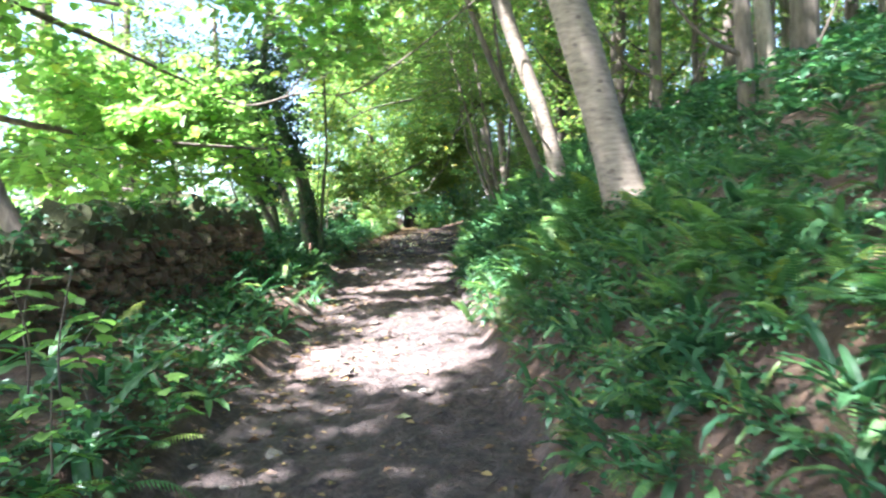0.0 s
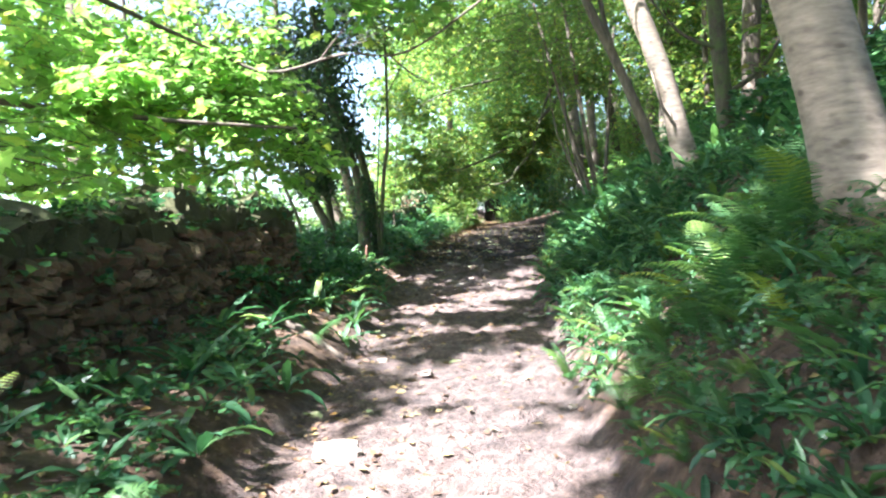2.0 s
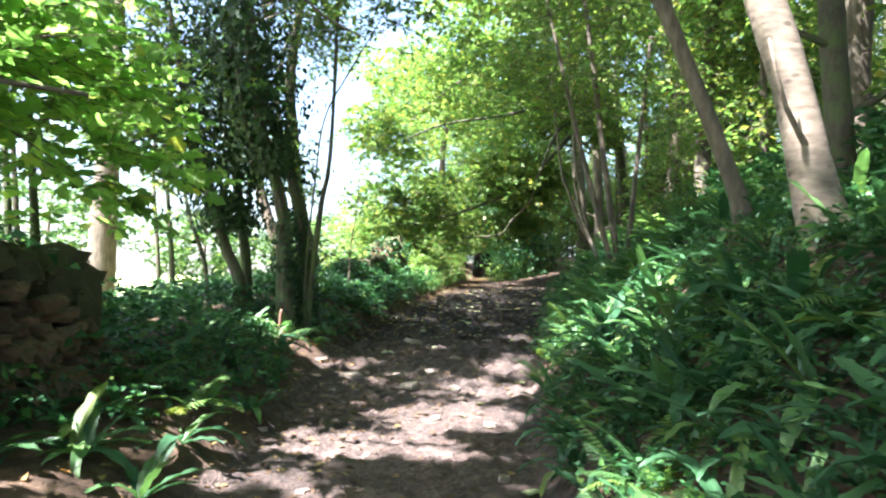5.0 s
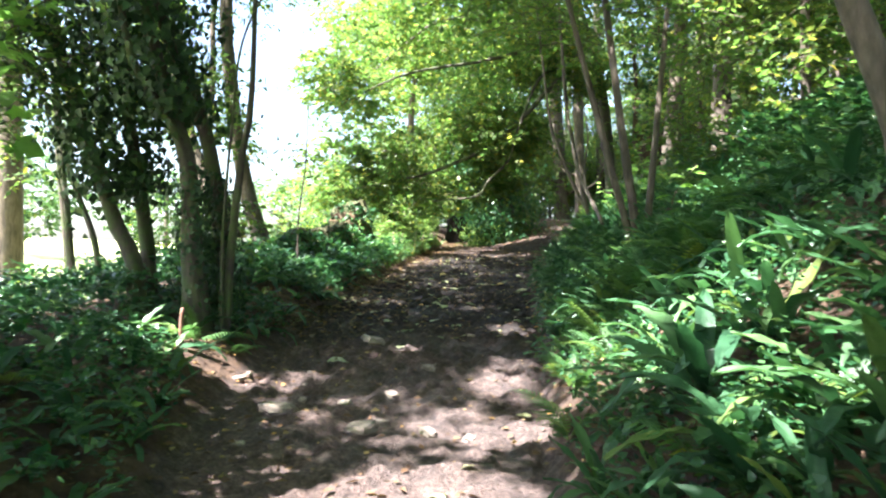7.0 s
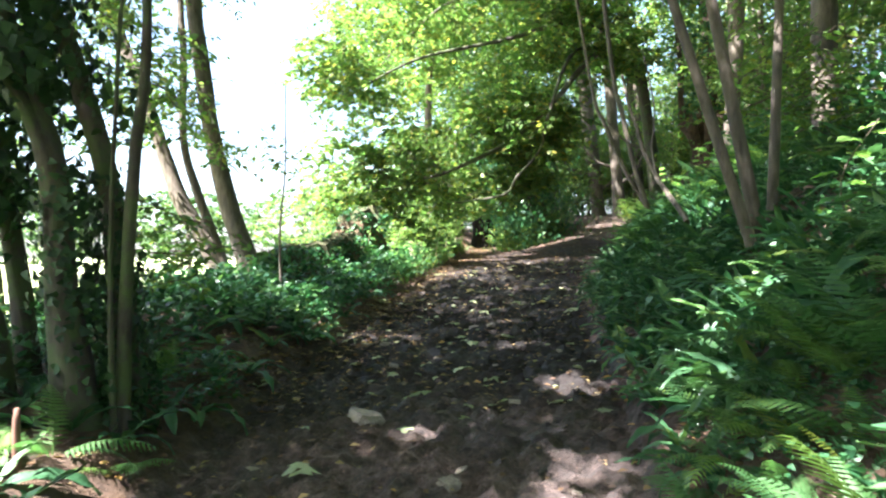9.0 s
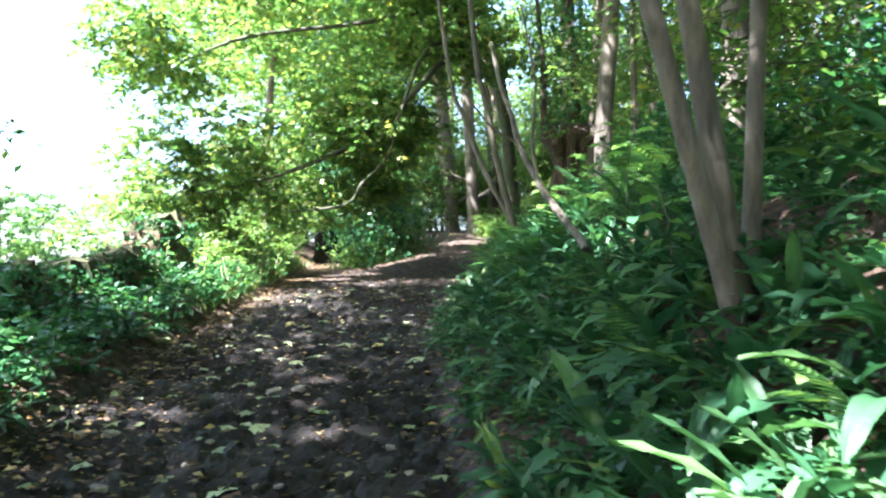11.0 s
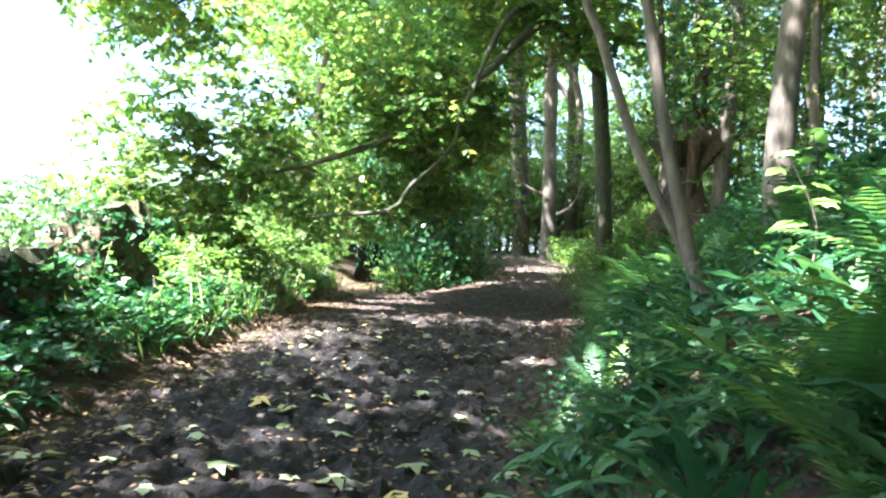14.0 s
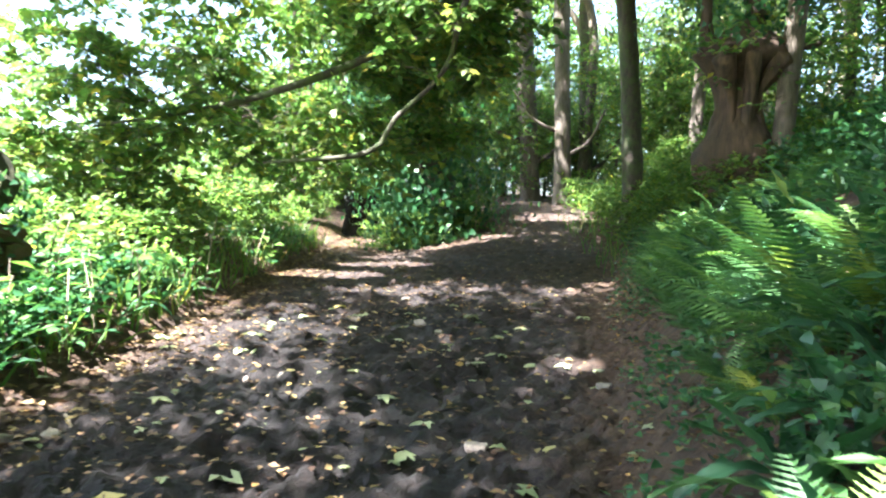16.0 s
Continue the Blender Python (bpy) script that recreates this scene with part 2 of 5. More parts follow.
M_FAR = leaf_material("far_foliage", (.05, .11, .04), (.08, .16, .05), (.13, .2, .05), .6, .4)
M_GRASS = leaf_material("grass_blade", (.08, .18, .04), (.13, .25, .05), (.24, .3, .08), .5, .45)
M_FALLEN = leaf_material("fallen_leaf", (.2, .21, .1), (.36, .39, .22), (.45, .46, .26), .6, .15, False)
M_LITTER = leaf_material("leaf_litter", (.07, .035, .02), (.16, .085, .04), (.34, .24, .1), .7, .15)


def bark(name, dark, light, scale=(1, 1, .25), fine=22, relief=.4, moss=0.0, rough=.85):
    m, nt, p = material(name)
    v = coords(nt, scale)
    a, b = noise_of(nt, v, fine, 6, .65), noise_of(nt, coords(nt), 2.2, 3)
    col = ramp(nt, a, [(.3, dark), (.7, light)])
    col = mixed(nt, .6, col, ramp(nt, b, [(.35, (.5, .5, .5)), (.65, (1.15, 1.1, 1.05))]), "MULTIPLY")
    if moss:
        patch = ramp(nt, noise_of(nt, coords(nt), 5.5, 5, .7), [(.5 - .12 * moss, (0, 0, 0)), (.62, (1, 1, 1))])
        col = mixed(nt, patch, col, (.06, .085, .025))
    nt.links.new(col, p.inputs["Base Color"])
    p.inputs["Roughness"].default_value = rough
    bump(nt, p, a, relief, .02)
    return m


def beech_bark():
    """Smooth grey bark with dark eyes and fine level creases."""
    m, nt, p = material("beech_bark")
    a = noise_of(nt, coords(nt, (1, 1, 3.5)), 9, 5, .6)
    col = ramp(nt, a, [(.3, (.115, .09, .07)), (.65, (.245, .2, .16))])
    spots = node(nt, "ShaderNodeTexVoronoi", Scale=7.5)
    nt.links.new(coords(nt, (1, 1, 1.6)), spots.inputs["Vector"])
    eye = ramp(nt, spots.outputs["Distance"], [(.1, (.3, .27, .24)), (.24, (1, 1, 1))])
    col = mixed(nt, .8, col, eye, "MULTIPLY")
    b = noise_of(nt, coords(nt), 3, 3)
    col = mixed(nt, .6, col, ramp(nt, b, [(.35, (.55, .55, .5)), (.6, (1.1, 1.05, 1))]), "MULTIPLY")
    nt.links.new(col, p.inputs["Base Color"])
    p.inputs["Roughness"].default_value = .75
    bump(nt, p, a, .25, .015)
    return m


M_BEECH = beech_bark()
M_BARK = bark("brown_bark", (.05, .038, .028), (.16, .13, .1))
M_BARK_DARK = bark("dark_bark", (.03, .024, .018), (.09, .072, .055), moss=.5)
M_BARK_PALE = bark("pale_bark", (.14, .115, .085), (.33, .28, .21), (1, 1, .4), 18)
M_BARK_FLAKY = bark("flaky_bark", (.026, .016, .01), (.12, .072, .046), (1, 1, .12), 16, .9)
M_DEADWOOD = bark("dead_wood", (.2, .16, .11), (.45, .37, .27), (.3, 1, 1), 20)
M_LOG = bark("log_bark", (.12, .08, .05), (.33, .25, .16), (.3, 1, 1), 16, .6, .4)
# near-black wood with little gloss, for the stump
M_NEAR_BLACK = bark("near_black_wood", (.006, .005, .004), (.022, .017, .013), (1, 1, .3), 18, .9)
M_NEAR_BLACK.node_tree.nodes["Principled BSDF"].inputs["Specular IOR Level"].default_value = .1
M_STAKE = bark("stake_wood", (.1, .045, .03), (.24, .12, .085), (1, 1, .3), 20)
M_TWIG = bark("twig", (.05, .04, .03), (.13, .1, .07))


def stone_material():
    m, nt, p = material("wall_stone")
    info = nt.nodes.new("ShaderNodeObjectInfo")
    tone = ramp(nt, info.outputs["Random"], [(0, (.05, .028, .014)), (.6, (.12, .07, .037)), (.92, (.2, .125, .07)), (1, (.36, .26, .17))])
    a = noise_of(nt, coords(nt), 14, 6, .65)
    col = mixed(nt, .7, tone, ramp(nt, a, [(.3, (.45, .43, .4)), (.7, (1.25, 1.2, 1.15))]), "MULTIPLY")
    patch = ramp(nt, noise_of(nt, coords(nt, space="Generated"), 3.2, 5, .7), [(.46, (0, 0, 0)), (.62, (1, 1, 1))])
    col = mixed(nt, patch, col, (.045, .052, .018))
    nt.links.new(col, p.inputs["Base Color"])
    p.inputs["Roughness"].default_value = .92
    bump(nt, p, a, .6, .03)
    return m


def moss_material():
    m, nt, p = material("moss")
    a = noise_of(nt, coords(nt), 30, 5, .7)
    col = ramp(nt, a, [(.3, (.03, .032, .012)), (.7, (.1, .1, .04))])
    nt.links.new(col, p.inputs["Base Color"])
    p.inputs["Roughness"].default_value = 1
    bump(nt, p, a, .9, .03)
    return m


M_STONE, M_MOSS = stone_material(), moss_material()


def ground_material():
    m, nt, p = material("woodland_ground")
    v = coords(nt)
    att = nt.nodes.new("ShaderNodeAttribute")
    att.attribute_name = "mud"
    fld = nt.nodes.new("ShaderNodeAttribute")
    fld.attribute_name = "field"
    big, med, fin = noise_of(nt, v, 1.1, 3), noise_of(nt, v, 9, 5, .65), noise_of(nt, v, 60, 4, .7)
    mud = ramp(nt, med, [(.28, (.04, .03, .03)), (.5, (.118, .086, .077)), (.75, (.245, .185, .168))])
    mud = mixed(nt, .8, mud, ramp(nt, noise_of(nt, v, 34, 4, .75), [(.36, (.5, .48, .47)), (.62, (1.35, 1.32, 1.3))]), "MULTIPLY")
    mud = mixed(nt, .6, mud, ramp(nt, big, [(.35, (.55, .52, .52)), (.65, (1.2, 1.12, 1.05))]), "MULTIPLY")
    peb = node(nt, "ShaderNodeTexVoronoi", Scale=26)
    nt.links.new(v, peb.inputs["Vector"])
    chip = ramp(nt, peb.outputs["Distance"], [(.18, (1.9, 1.75, 1.6)), (.3, (1, 1, 1))])
    mud = mixed(nt, ramp(nt, noise_of(nt, v, 3.1, 3), [(.45, (0, 0, 0)), (.65, (.8, .8, .8))]), mud, mixed(nt, 1.0, mud, chip, "MULTIPLY"))
    humus = ramp(nt, med, [(.3, (.036, .02, .013)), (.55, (.105, .06, .035)), (.78, (.24, .15, .09))])
    grass = ramp(nt, med, [(.3, (.24, .29, .11)), (.7, (.4, .42, .2))])
    edge = nt.nodes.new("ShaderNodeMath")
    edge.operation = "ADD"
    shift = nt.nodes.new("ShaderNodeMath")
    shift.operation, shift.inputs[1].default_value = "MULTIPLY_ADD", .7
    shift.inputs[2].default_value = -.35
    nt.links.new(noise_of(nt, v, 4, 4, .6), shift.inputs[0])
    nt.links.new(att.outputs["Fac"], edge.inputs[0])
    nt.links.new(shift.outputs[0], edge.inputs[1])
    fac = ramp(nt, edge.outputs[0], [(.35, (0, 0, 0)), (.62, (1, 1, 1))])
    col = mixed(nt, fac, humus, mud)
    # darkens the path: wet mud, plus shade put into the colour
    wet_shade = nt.nodes.new("ShaderNodeAttribute")
    wet_shade.attribute_name = "wet_shade"
    col = mixed(nt, wet_shade.outputs["Fac"], col, mixed(nt, 1.0, col, (.076, .054, .041), "MULTIPLY"))
    col = mixed(nt, fld.outputs["Fac"], col, grass)
    nt.links.new(col, p.inputs["Base Color"])
    rough = ramp(nt, big, [(.35, (.68, .68, .68)), (.6, (.95, .95, .95))])
    nt.links.new(rough, p.inputs["Roughness"])
    add = nt.nodes.new("ShaderNodeMath")
    add.operation = "ADD"
    mid = node(nt, "ShaderNodeMath")
    mid.operation = "ADD"
    nt.links.new(med, mid.inputs[0])
    nt.links.new(noise_of(nt, v, 24, 4, .65), mid.inputs[1])
    nt.links.new(mid.outputs[0], add.inputs[0])
    nt.links.new(fin, add.inputs[1])
    bump(nt, p, add.outputs[0], 1.0, .05)
    return m


M_GROUND = ground_material()

# ---- ground: one sheet, fine along the path ----
def steps(lo, hi, step, far_lo, far_hi, grow=1.16):
    a = list(np.arange(lo, hi, step))
    s, v = step, lo
    left = []
    while v > far_lo:
        s *= grow
        v -= s
        left.append(v)
    s, v, right_ = step, a[-1], []
    while v < far_hi:
        s *= grow
        v += s
        right_.append(v)
    return np.array(left[::-1] + a + right_)


def build_ground():
    gx, gy = steps(-2.5, 2.0, .034, -900, 900), steps(1.4, 31.0, .045, -300, 1200)
    gy = np.concatenate([gy[gy < 12.9], np.arange(13, 24.6, .033), gy[gy > 24.63]])
    x, y = np.meshgrid(gx, gy)
    z = land(x, y)
    n, m = x.shape
    v = np.stack([x, y, z], -1).reshape(-1, 3)
    i, j = np.meshgrid(np.arange(n - 1), np.arange(m - 1), indexing="ij")
    q = np.stack([i * m + j, i * m + j + 1, (i + 1) * m + j + 1, (i + 1) * m + j], -1).reshape(-1)
    me = mesh_of("ground", v, q, np.full((n - 1) * (m - 1), 4), M_GROUND, True)
    out = np.maximum(path_left(y) - x, x - path_right(y))
    wedge = smooth(31, 33, y) * smooth(-1.2, -.6, x) * (1 - smooth(.8, 1.6, x))
    mud = (1 - smooth(-.15 - .75 * smooth(18, 23, y), .3, out)) * (1 - wedge) * (1 - smooth(40, 46, y)) * (1 - .5 * smooth(25, 29, y))
    field = smooth(3.2, 5, path_left(y) - x)
    # far stretch: wet mud, darkened further to stand for the shade there
    wet_shade = mud * smooth(12.5, 17, y + 3 * (fbm(x * 1.2, y * 1.2, 51) - .5)) * (1 - .75 * smooth(29, 32, y + 3 * (fbm(x * 1.2, y * 1.2, 53) - .5)))
    # near stretch: shade before the first sun patch, painted as darker mud
    wet_shade = np.maximum(wet_shade, .6 * mud * (1 - smooth(4.0, 5.3, y + 1.2 * (fbm(x * 1.6, y * 1.6, 57) - .5))))
    for name, val in (("mud", mud), ("field", field), ("wet_shade", wet_shade)):
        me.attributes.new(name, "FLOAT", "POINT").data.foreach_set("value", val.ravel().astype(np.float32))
    tagged(new("ground", me), "dark trodden mud path between leaf-littered woodland banks", "ground", kind="structure")


build_ground()

# ---- sunlight reaches the ground through gaps in the crowns ----
SX, SY = -SUN_DIR.x / SUN_DIR.z, -SUN_DIR.y / SUN_DIR.z
GAPS = [(-.42, 6.0, .8, .75), (-.3, 7.3, .55, .8), (-.05, 8.05, .3, .25), (-.45, 9.2, .6, .14), (-1.35, 8.65, .22, .2), (-.8, 10.5, .75, .32), (-.4, 11.3, .6, .5), (-.2, 12.25, .45, .3), (-.75, 12.5, .35, .14),
        (-1.65, 13.3, .42, .16), (-1.1, 12.95, .2, .14), (.1, 14.0, .25, .22), (.02, 13.35, .28, .4), (.55, 13.7, .28, .35), (.05, 15.65, .32, .35), (-.9, 14.6, .3, .1), (-.3, 17.0, .35, .14),
        (-1.95, 8.2, .5, .75), (-2.1, 9.2, .3, .3), (-2.25, 13.3, .35, .5), (-1.5, 5.1, .18, .12),
        (.52, 7.1, .36, .75), (.5, 8.6, .25, .35), (.62, 11.6, .2, .4), (.8, 10.4, .32, .4), (.5, 12.2, .42, .6), (1.0, 11.3, .5, .45), (1.3, 4.25, .14, .14), (1.3, 7.5, .16, .25), (1.1, 6.5, .3, .25), (1.65, 5.6, .15, .2),
        (.9, 14.2, .4, .35), (1.9, 14.5, .4, .5), (1.5, 17.3, .28, .4), (1.65, 19.2, .4, .6), (1.1, 20.35, .3, .3), (2.1, 22.5, .5, .5), (2.0, 10.5, .4, .5), (1.3, 24.0, .3, .3), (3.5, 27.5, .5, .5), (3.2, 16.5, .5, .6),
        (-1.3, 28.7, .9, .45), (-.4, 29.9, .9, .25), (.9, 31.6, .8, .3), (2.5, 33.2, 1.1, .35), (-2.8, 24.6, 1.0, 2.2), (-2.6, 20.8, .4, .6)]


def sunny(p):
    """True where a leaf at p would shade one of the gaps."""
    hit = np.zeros(len(p), bool)
    for gx, gy, rx, ry in GAPS:
        gz = float(land(gx, gy, False))
        h = p[:, 2] - gz
        x, y = p[:, 0] + SX * h, p[:, 1] + SY * h
        wob = 1 + 1.3 * (fbm(x * 2.3, y * 2.3, 41) - .5) + 1.1 * (fbm(x * 6, y * 6, 43, 2) - .5)
        hit |= ((x - gx) / rx) ** 2 + ((y - gy) / ry) ** 2 < wob
    return hit


def clear_of_walk(p):
    """True away from the walked line."""
    return ~((np.abs(p[:, 0] + .05) < .95) & (p[:, 1] < 20) & (p[:, 2] < path_z(p[:, 1]) + 2.3))


DENSE = 2.2


def crown(tree, blobs, mat, per=9, length=.5, size=.1, seed=1, shape=LEAF_PLAIN, droop=.25, gaps=True, twigs=True, name="crown"):
    """The leaves of a tree, on twigs, in ellipsoids (x, y, z, rx, ry, rz, twigs)."""
    c = np.concatenate([in_blob(int(b[6] * DENSE), np.array(b[:3]), np.array(b[3:6]), seed + 7 * i) for i, b in enumerate(blobs)])
    c = c[clear_of_walk(c)]
    if gaps:
        c = c[~sunny(c)]
    at, d, nrm, sz, a, b = sprays(c, per, length, size, seed, droop)
    keep = clear_of_walk(at)
    if gaps:
        keep &= ~sunny(at)
    under(new(name, leaf_mesh(name, at[keep], d[keep], nrm[keep], sz[keep], mat, shape)), tree)
    if twigs:
        under(tagged(new("twig", sticks("twig", a, b, .006, .002, M_TWIG)), kind="stuff"), tree)


def tree(name, label, stems, mat, category="tree", rough=.06, seed=0, flare=.5, sides=12, part_name="trunk"):
    """A tree on an empty at its foot. stems: lists of (x, y, z, radius)."""
    foot = stems[0][0]
    t = tagged(new(name), label, category)
    for i, s in enumerate(stems):
        s = [tuple(q) for q in s]
        me = tube(part_name, s, mat, sides, .14, rough, seed + i * 13, flare if i == 0 or part_name == "stem" else 0)
        under(new(part_name if i == 0 or part_name == "stem" else "limb", me), t)
    return t


def rooted(x, y, r, deep=.15):
    return (x, y, float(land(x, y, False)) - deep, r)


# ---- trees on the right-hand bank ----
t = tree("beech_tree", "smooth grey beech trunk leaning over the ferny bank",
         [[rooted(1.55, 5.77, .19), (1.50, 5.75, 1.5, 0.165), (1.35, 5.73, 2.1, 0.155), (1.17, 5.70, 2.8, 0.150), (0.98, 5.67, 3.5, 0.145), (0.73, 5.63, 4.5, 0.140), (.5, 5.5, 6.8, .11), (.55, 5.3, 9.2, .06)],
          [(1.55, 5.72, 1.52, .07), (1.63, 5.5, 1.32, .05), (1.75, 5.2, 1.12, .03), (1.80, 5.0, .9, .015)],
          [(1.50, 5.7, 1.5, .06), (1.33, 5.6, 1.2, .045), (1.15, 5.5, .9, .03), (1.00, 5.4, .6, .015)]],
         M_BEECH, rough=.05, seed=3, sides=18)
t = tree("beech_tree", "pale sunlit beech trunk with a mossy knot",
         [[rooted(1.72, 10.05, .12), (1.64, 10.05, 2.25, .11), (1.46, 10.05, 3.09, .103), (1.18, 10.05, 3.96, .098), (.85, 10.05, 5.2, .12), (.5, 10.2, 7.5, .09), (.5, 10.2, 10, .05)],
          [(1.6, 10.0, 2.5, .02), (1.4, 9.85, 2.75, .014), (1.3, 9.8, 3.1, .006)]], M_BEECH, rough=.1, seed=5, sides=16)
crown(t, [(.9, 10.4, 6.2, 2.2, 2.0, 1.2, 200)], M_HAZEL, 10, .5, .09, 21)
t = tree("leaning_tree", "thin dark leaning stem on the bank",
         [[rooted(1.62, 11.2, .08), (1.55, 11.2, 2.45, .062), (1.17, 11.2, 3.48, .056), (.78, 11.2, 4.42, .05), (.3, 11.3, 6, .035)],
          [(1.4, 11.2, 2.9, .035), (1.05, 11.3, 4.0, .03), (.95, 11.5, 5.5, .02)]], M_BARK, rough=.1, seed=6)
crown(t, [(.6, 12, 5.2, 1.6, 1.6, 1.0, 120)], M_HAZEL, 10, .5, .08, 23)
for sx, sy, sz, tx, tz, r, lab, mt in [
        (3.3, 11.0, 2.7, 3.45, 6, .1, "upright woodland trunk with brown bark", M_BARK), (2.58, 12.0, 2.8, 2.45, 6, .11, "upright woodland trunk with dark bark", M_BARK_DARK),
        (4.24, 14, 3.8, 4.35, 7, .12, "ivy-darkened woodland trunk on the slope", M_BARK_DARK), (6.1, 15, 4.4, 6.2, 8, .13, "upright woodland trunk with brown bark", M_BARK),
        (7.2, 16, 5, 7.35, 9, .17, "stout woodland trunk on the slope", M_BARK), (3.0, 7.0, 2, 3.0, 6, .09, "upright woodland trunk with brown bark", M_BARK),
                (2.75, 38, 4, 2.2, 12, .26, "far woodland trunk beside the climbing path", M_BARK), (3.25, 36, 4, 3.0, 12, .2, "far woodland trunk beside the climbing path", M_BARK),
        (4.65, 40, 4, 4.4, 12, .2, "far woodland trunk beside the climbing path", M_BARK_DARK)]:
    tree("woodland_tree", lab, [[rooted(sx, sy, r * 1.15, .3), (sx * .98 + tx * .02, sy, sz, r), ((sx + tx) / 2, sy + .05, (sz + tz) / 2, r * .93), (tx, sy + .1, tz, r * .85), (tx + .1, sy, tz + 5, r * .5)],
                                [(sx, sy, sz + .4, r * .35), (sx + r + .35, sy - .15, sz + .75, r * .22), (sx + r + .7, sy - .3, sz + 1.5, r * .1)], [((sx + tx) / 2, sy, sz + 1.0, r * .3), ((sx + tx) / 2 - r - .4, sy - .1, sz + 1.25, r * .18), ((sx + tx) / 2 - r - .9, sy - .2, sz + 1.9, r * .08)]],
         mt, rough=.08, seed=int(sx * 100))

# slender trees up the slope
spots = []
r_ = np.random.default_rng(12)
while len(spots) < 85:
    y = r_.uniform(4, 62)
    x = path_right(y) + r_.uniform(2.8, 26)
    if all((x - a) ** 2 + (y - b) ** 2 > 1.3 for a, b in spots) and x > 1.2 + .13 * y:
        spots.append((x, y))
masters = []
for i, (x, y) in enumerate(spots):
    if i < 9:
        r = [.07, .1, .13, .09, .16, .08, .11, .14, .06][i]
        lean = r_.normal(0, .25, 2)
        m_ = tree("woodland_tree", "slender bare woodland trunk up the slope", [[(0, 0, -.4, r * 1.2), (0, 0, 1, r), (lean[0], lean[1], 5, r * .85), (lean[0] * 1.5, lean[1] * 2, 10, r * .6), (lean[0] * 2, lean[1] * 2, 14, r * .3)],
                   [(lean[0] * .5, lean[1] * .5, 3.0 + .3 * i, r * .35), (lean[0] + .5, lean[1] - .2, 3.7 + .3 * i, r * .25), (lean[0] + .9, lean[1] - .5, 5 + .3 * i, r * .12)],
                   [(lean[0] * .8, lean[1] * .8, 4.2 + .2 * i, r * .3), (lean[0] - .5, lean[1] + .3, 4.9 + .2 * i, r * .2), (lean[0] - 1.0, lean[1] + .4, 6.4 + .2 * i, r * .1)]],
                  [M_BARK, M_BARK_DARK, M_BARK_PALE][i % 3], rough=.08, seed=50 + i, sides=9)
        tagged(m_, group="woodland trees")
        m_.location = (x, y, float(land(x, y, False)))
        masters.append(m_)
    else:
        copy_thing(masters[i % 9], pose(x, y, float(land(x, y, False)), 0, 0, r_.uniform(0, 360)))

# leafy understorey on the slope and beyond
t = tree("hazel_bush", "leafy hazel bush beside the path edge", [[rooted(1.3, 15.2, .05), (1.1, 15.2, 3.2, .04), (.9, 15.4, 5, .03), (.7, 15.6, 6.5, .02)],
         [rooted(1.35, 15.3, .04), (1.5, 15.4, 3.4, .03), (1.7, 15.6, 5.2, .02)], [rooted(1.25, 15.1, .04), (.75, 15.0, 3.6, .03), (.3, 15.2, 5.6, .02)]], M_BARK, "bush", part_name="stem", flare=.1)
crown(t, [(.8, 15.6, 5.2, 1.7, 1.7, 1.2, 260), (1.9, 15.8, 3.6, .8, 1.0, .8, 60)], M_HAZEL, 10, .45, .085, 31)
for i, (bx, by, bz, n) in enumerate([(5, 18, 6.4, 240), (6.5, 24, 8, 260), (5, 30, 7.5, 320), (9, 33, 10, 300), (4.5, 12.5, 6.2, 170), (7.5, 12, 7.4, 200), (8.5, 40, 10, 400), (3, 44, 7, 500), (14, 26, 12, 300), (15, 42, 13, 420), (3.6, 17, 7.2, 200), (5.5, 20.5, 5.6, 160), (6.8, 27, 6, 220), (4.6, 25, 8.6, 240), (10, 22, 8.5, 300), (11, 30, 9, 300), (8, 37, 7, 380), (6, 42, 6, 420), (0, 43, 5.5, 420), (-4.5, 41, 4.2, 420), (-6.5, 35, 3.6, 300), (10, 14, 8, 200), (12, 18, 9.5, 240), (1.2, 38.5, 5.2, 300), (5.6, 38.5, 6.6, 300), (3.4, 42, 5.4, 400), (7, 33, 6.2, 260), (2.2, 48, 9, 450), (12, 48, 10, 450), (-1, 48, 10, 450)]):
    t = tree("young_tree", "young woodland tree with loose green crown", [[rooted(bx, by, .06), (bx, by, bz - 1.5, .05), (bx + .2, by, bz + 1, .02)]], M_BARK, seed=i)
    crown(t, [(bx, by, bz, 2.6, 2.6, 1.8, n), (bx - .4, by - .8, bz - 2.6, 1.6, 1.6, 1.1, n // 5)], M_HAZEL if i % 2 else M_MAPLE, 11, .6, .12, 200 + 9 * i, gaps=i < 4)

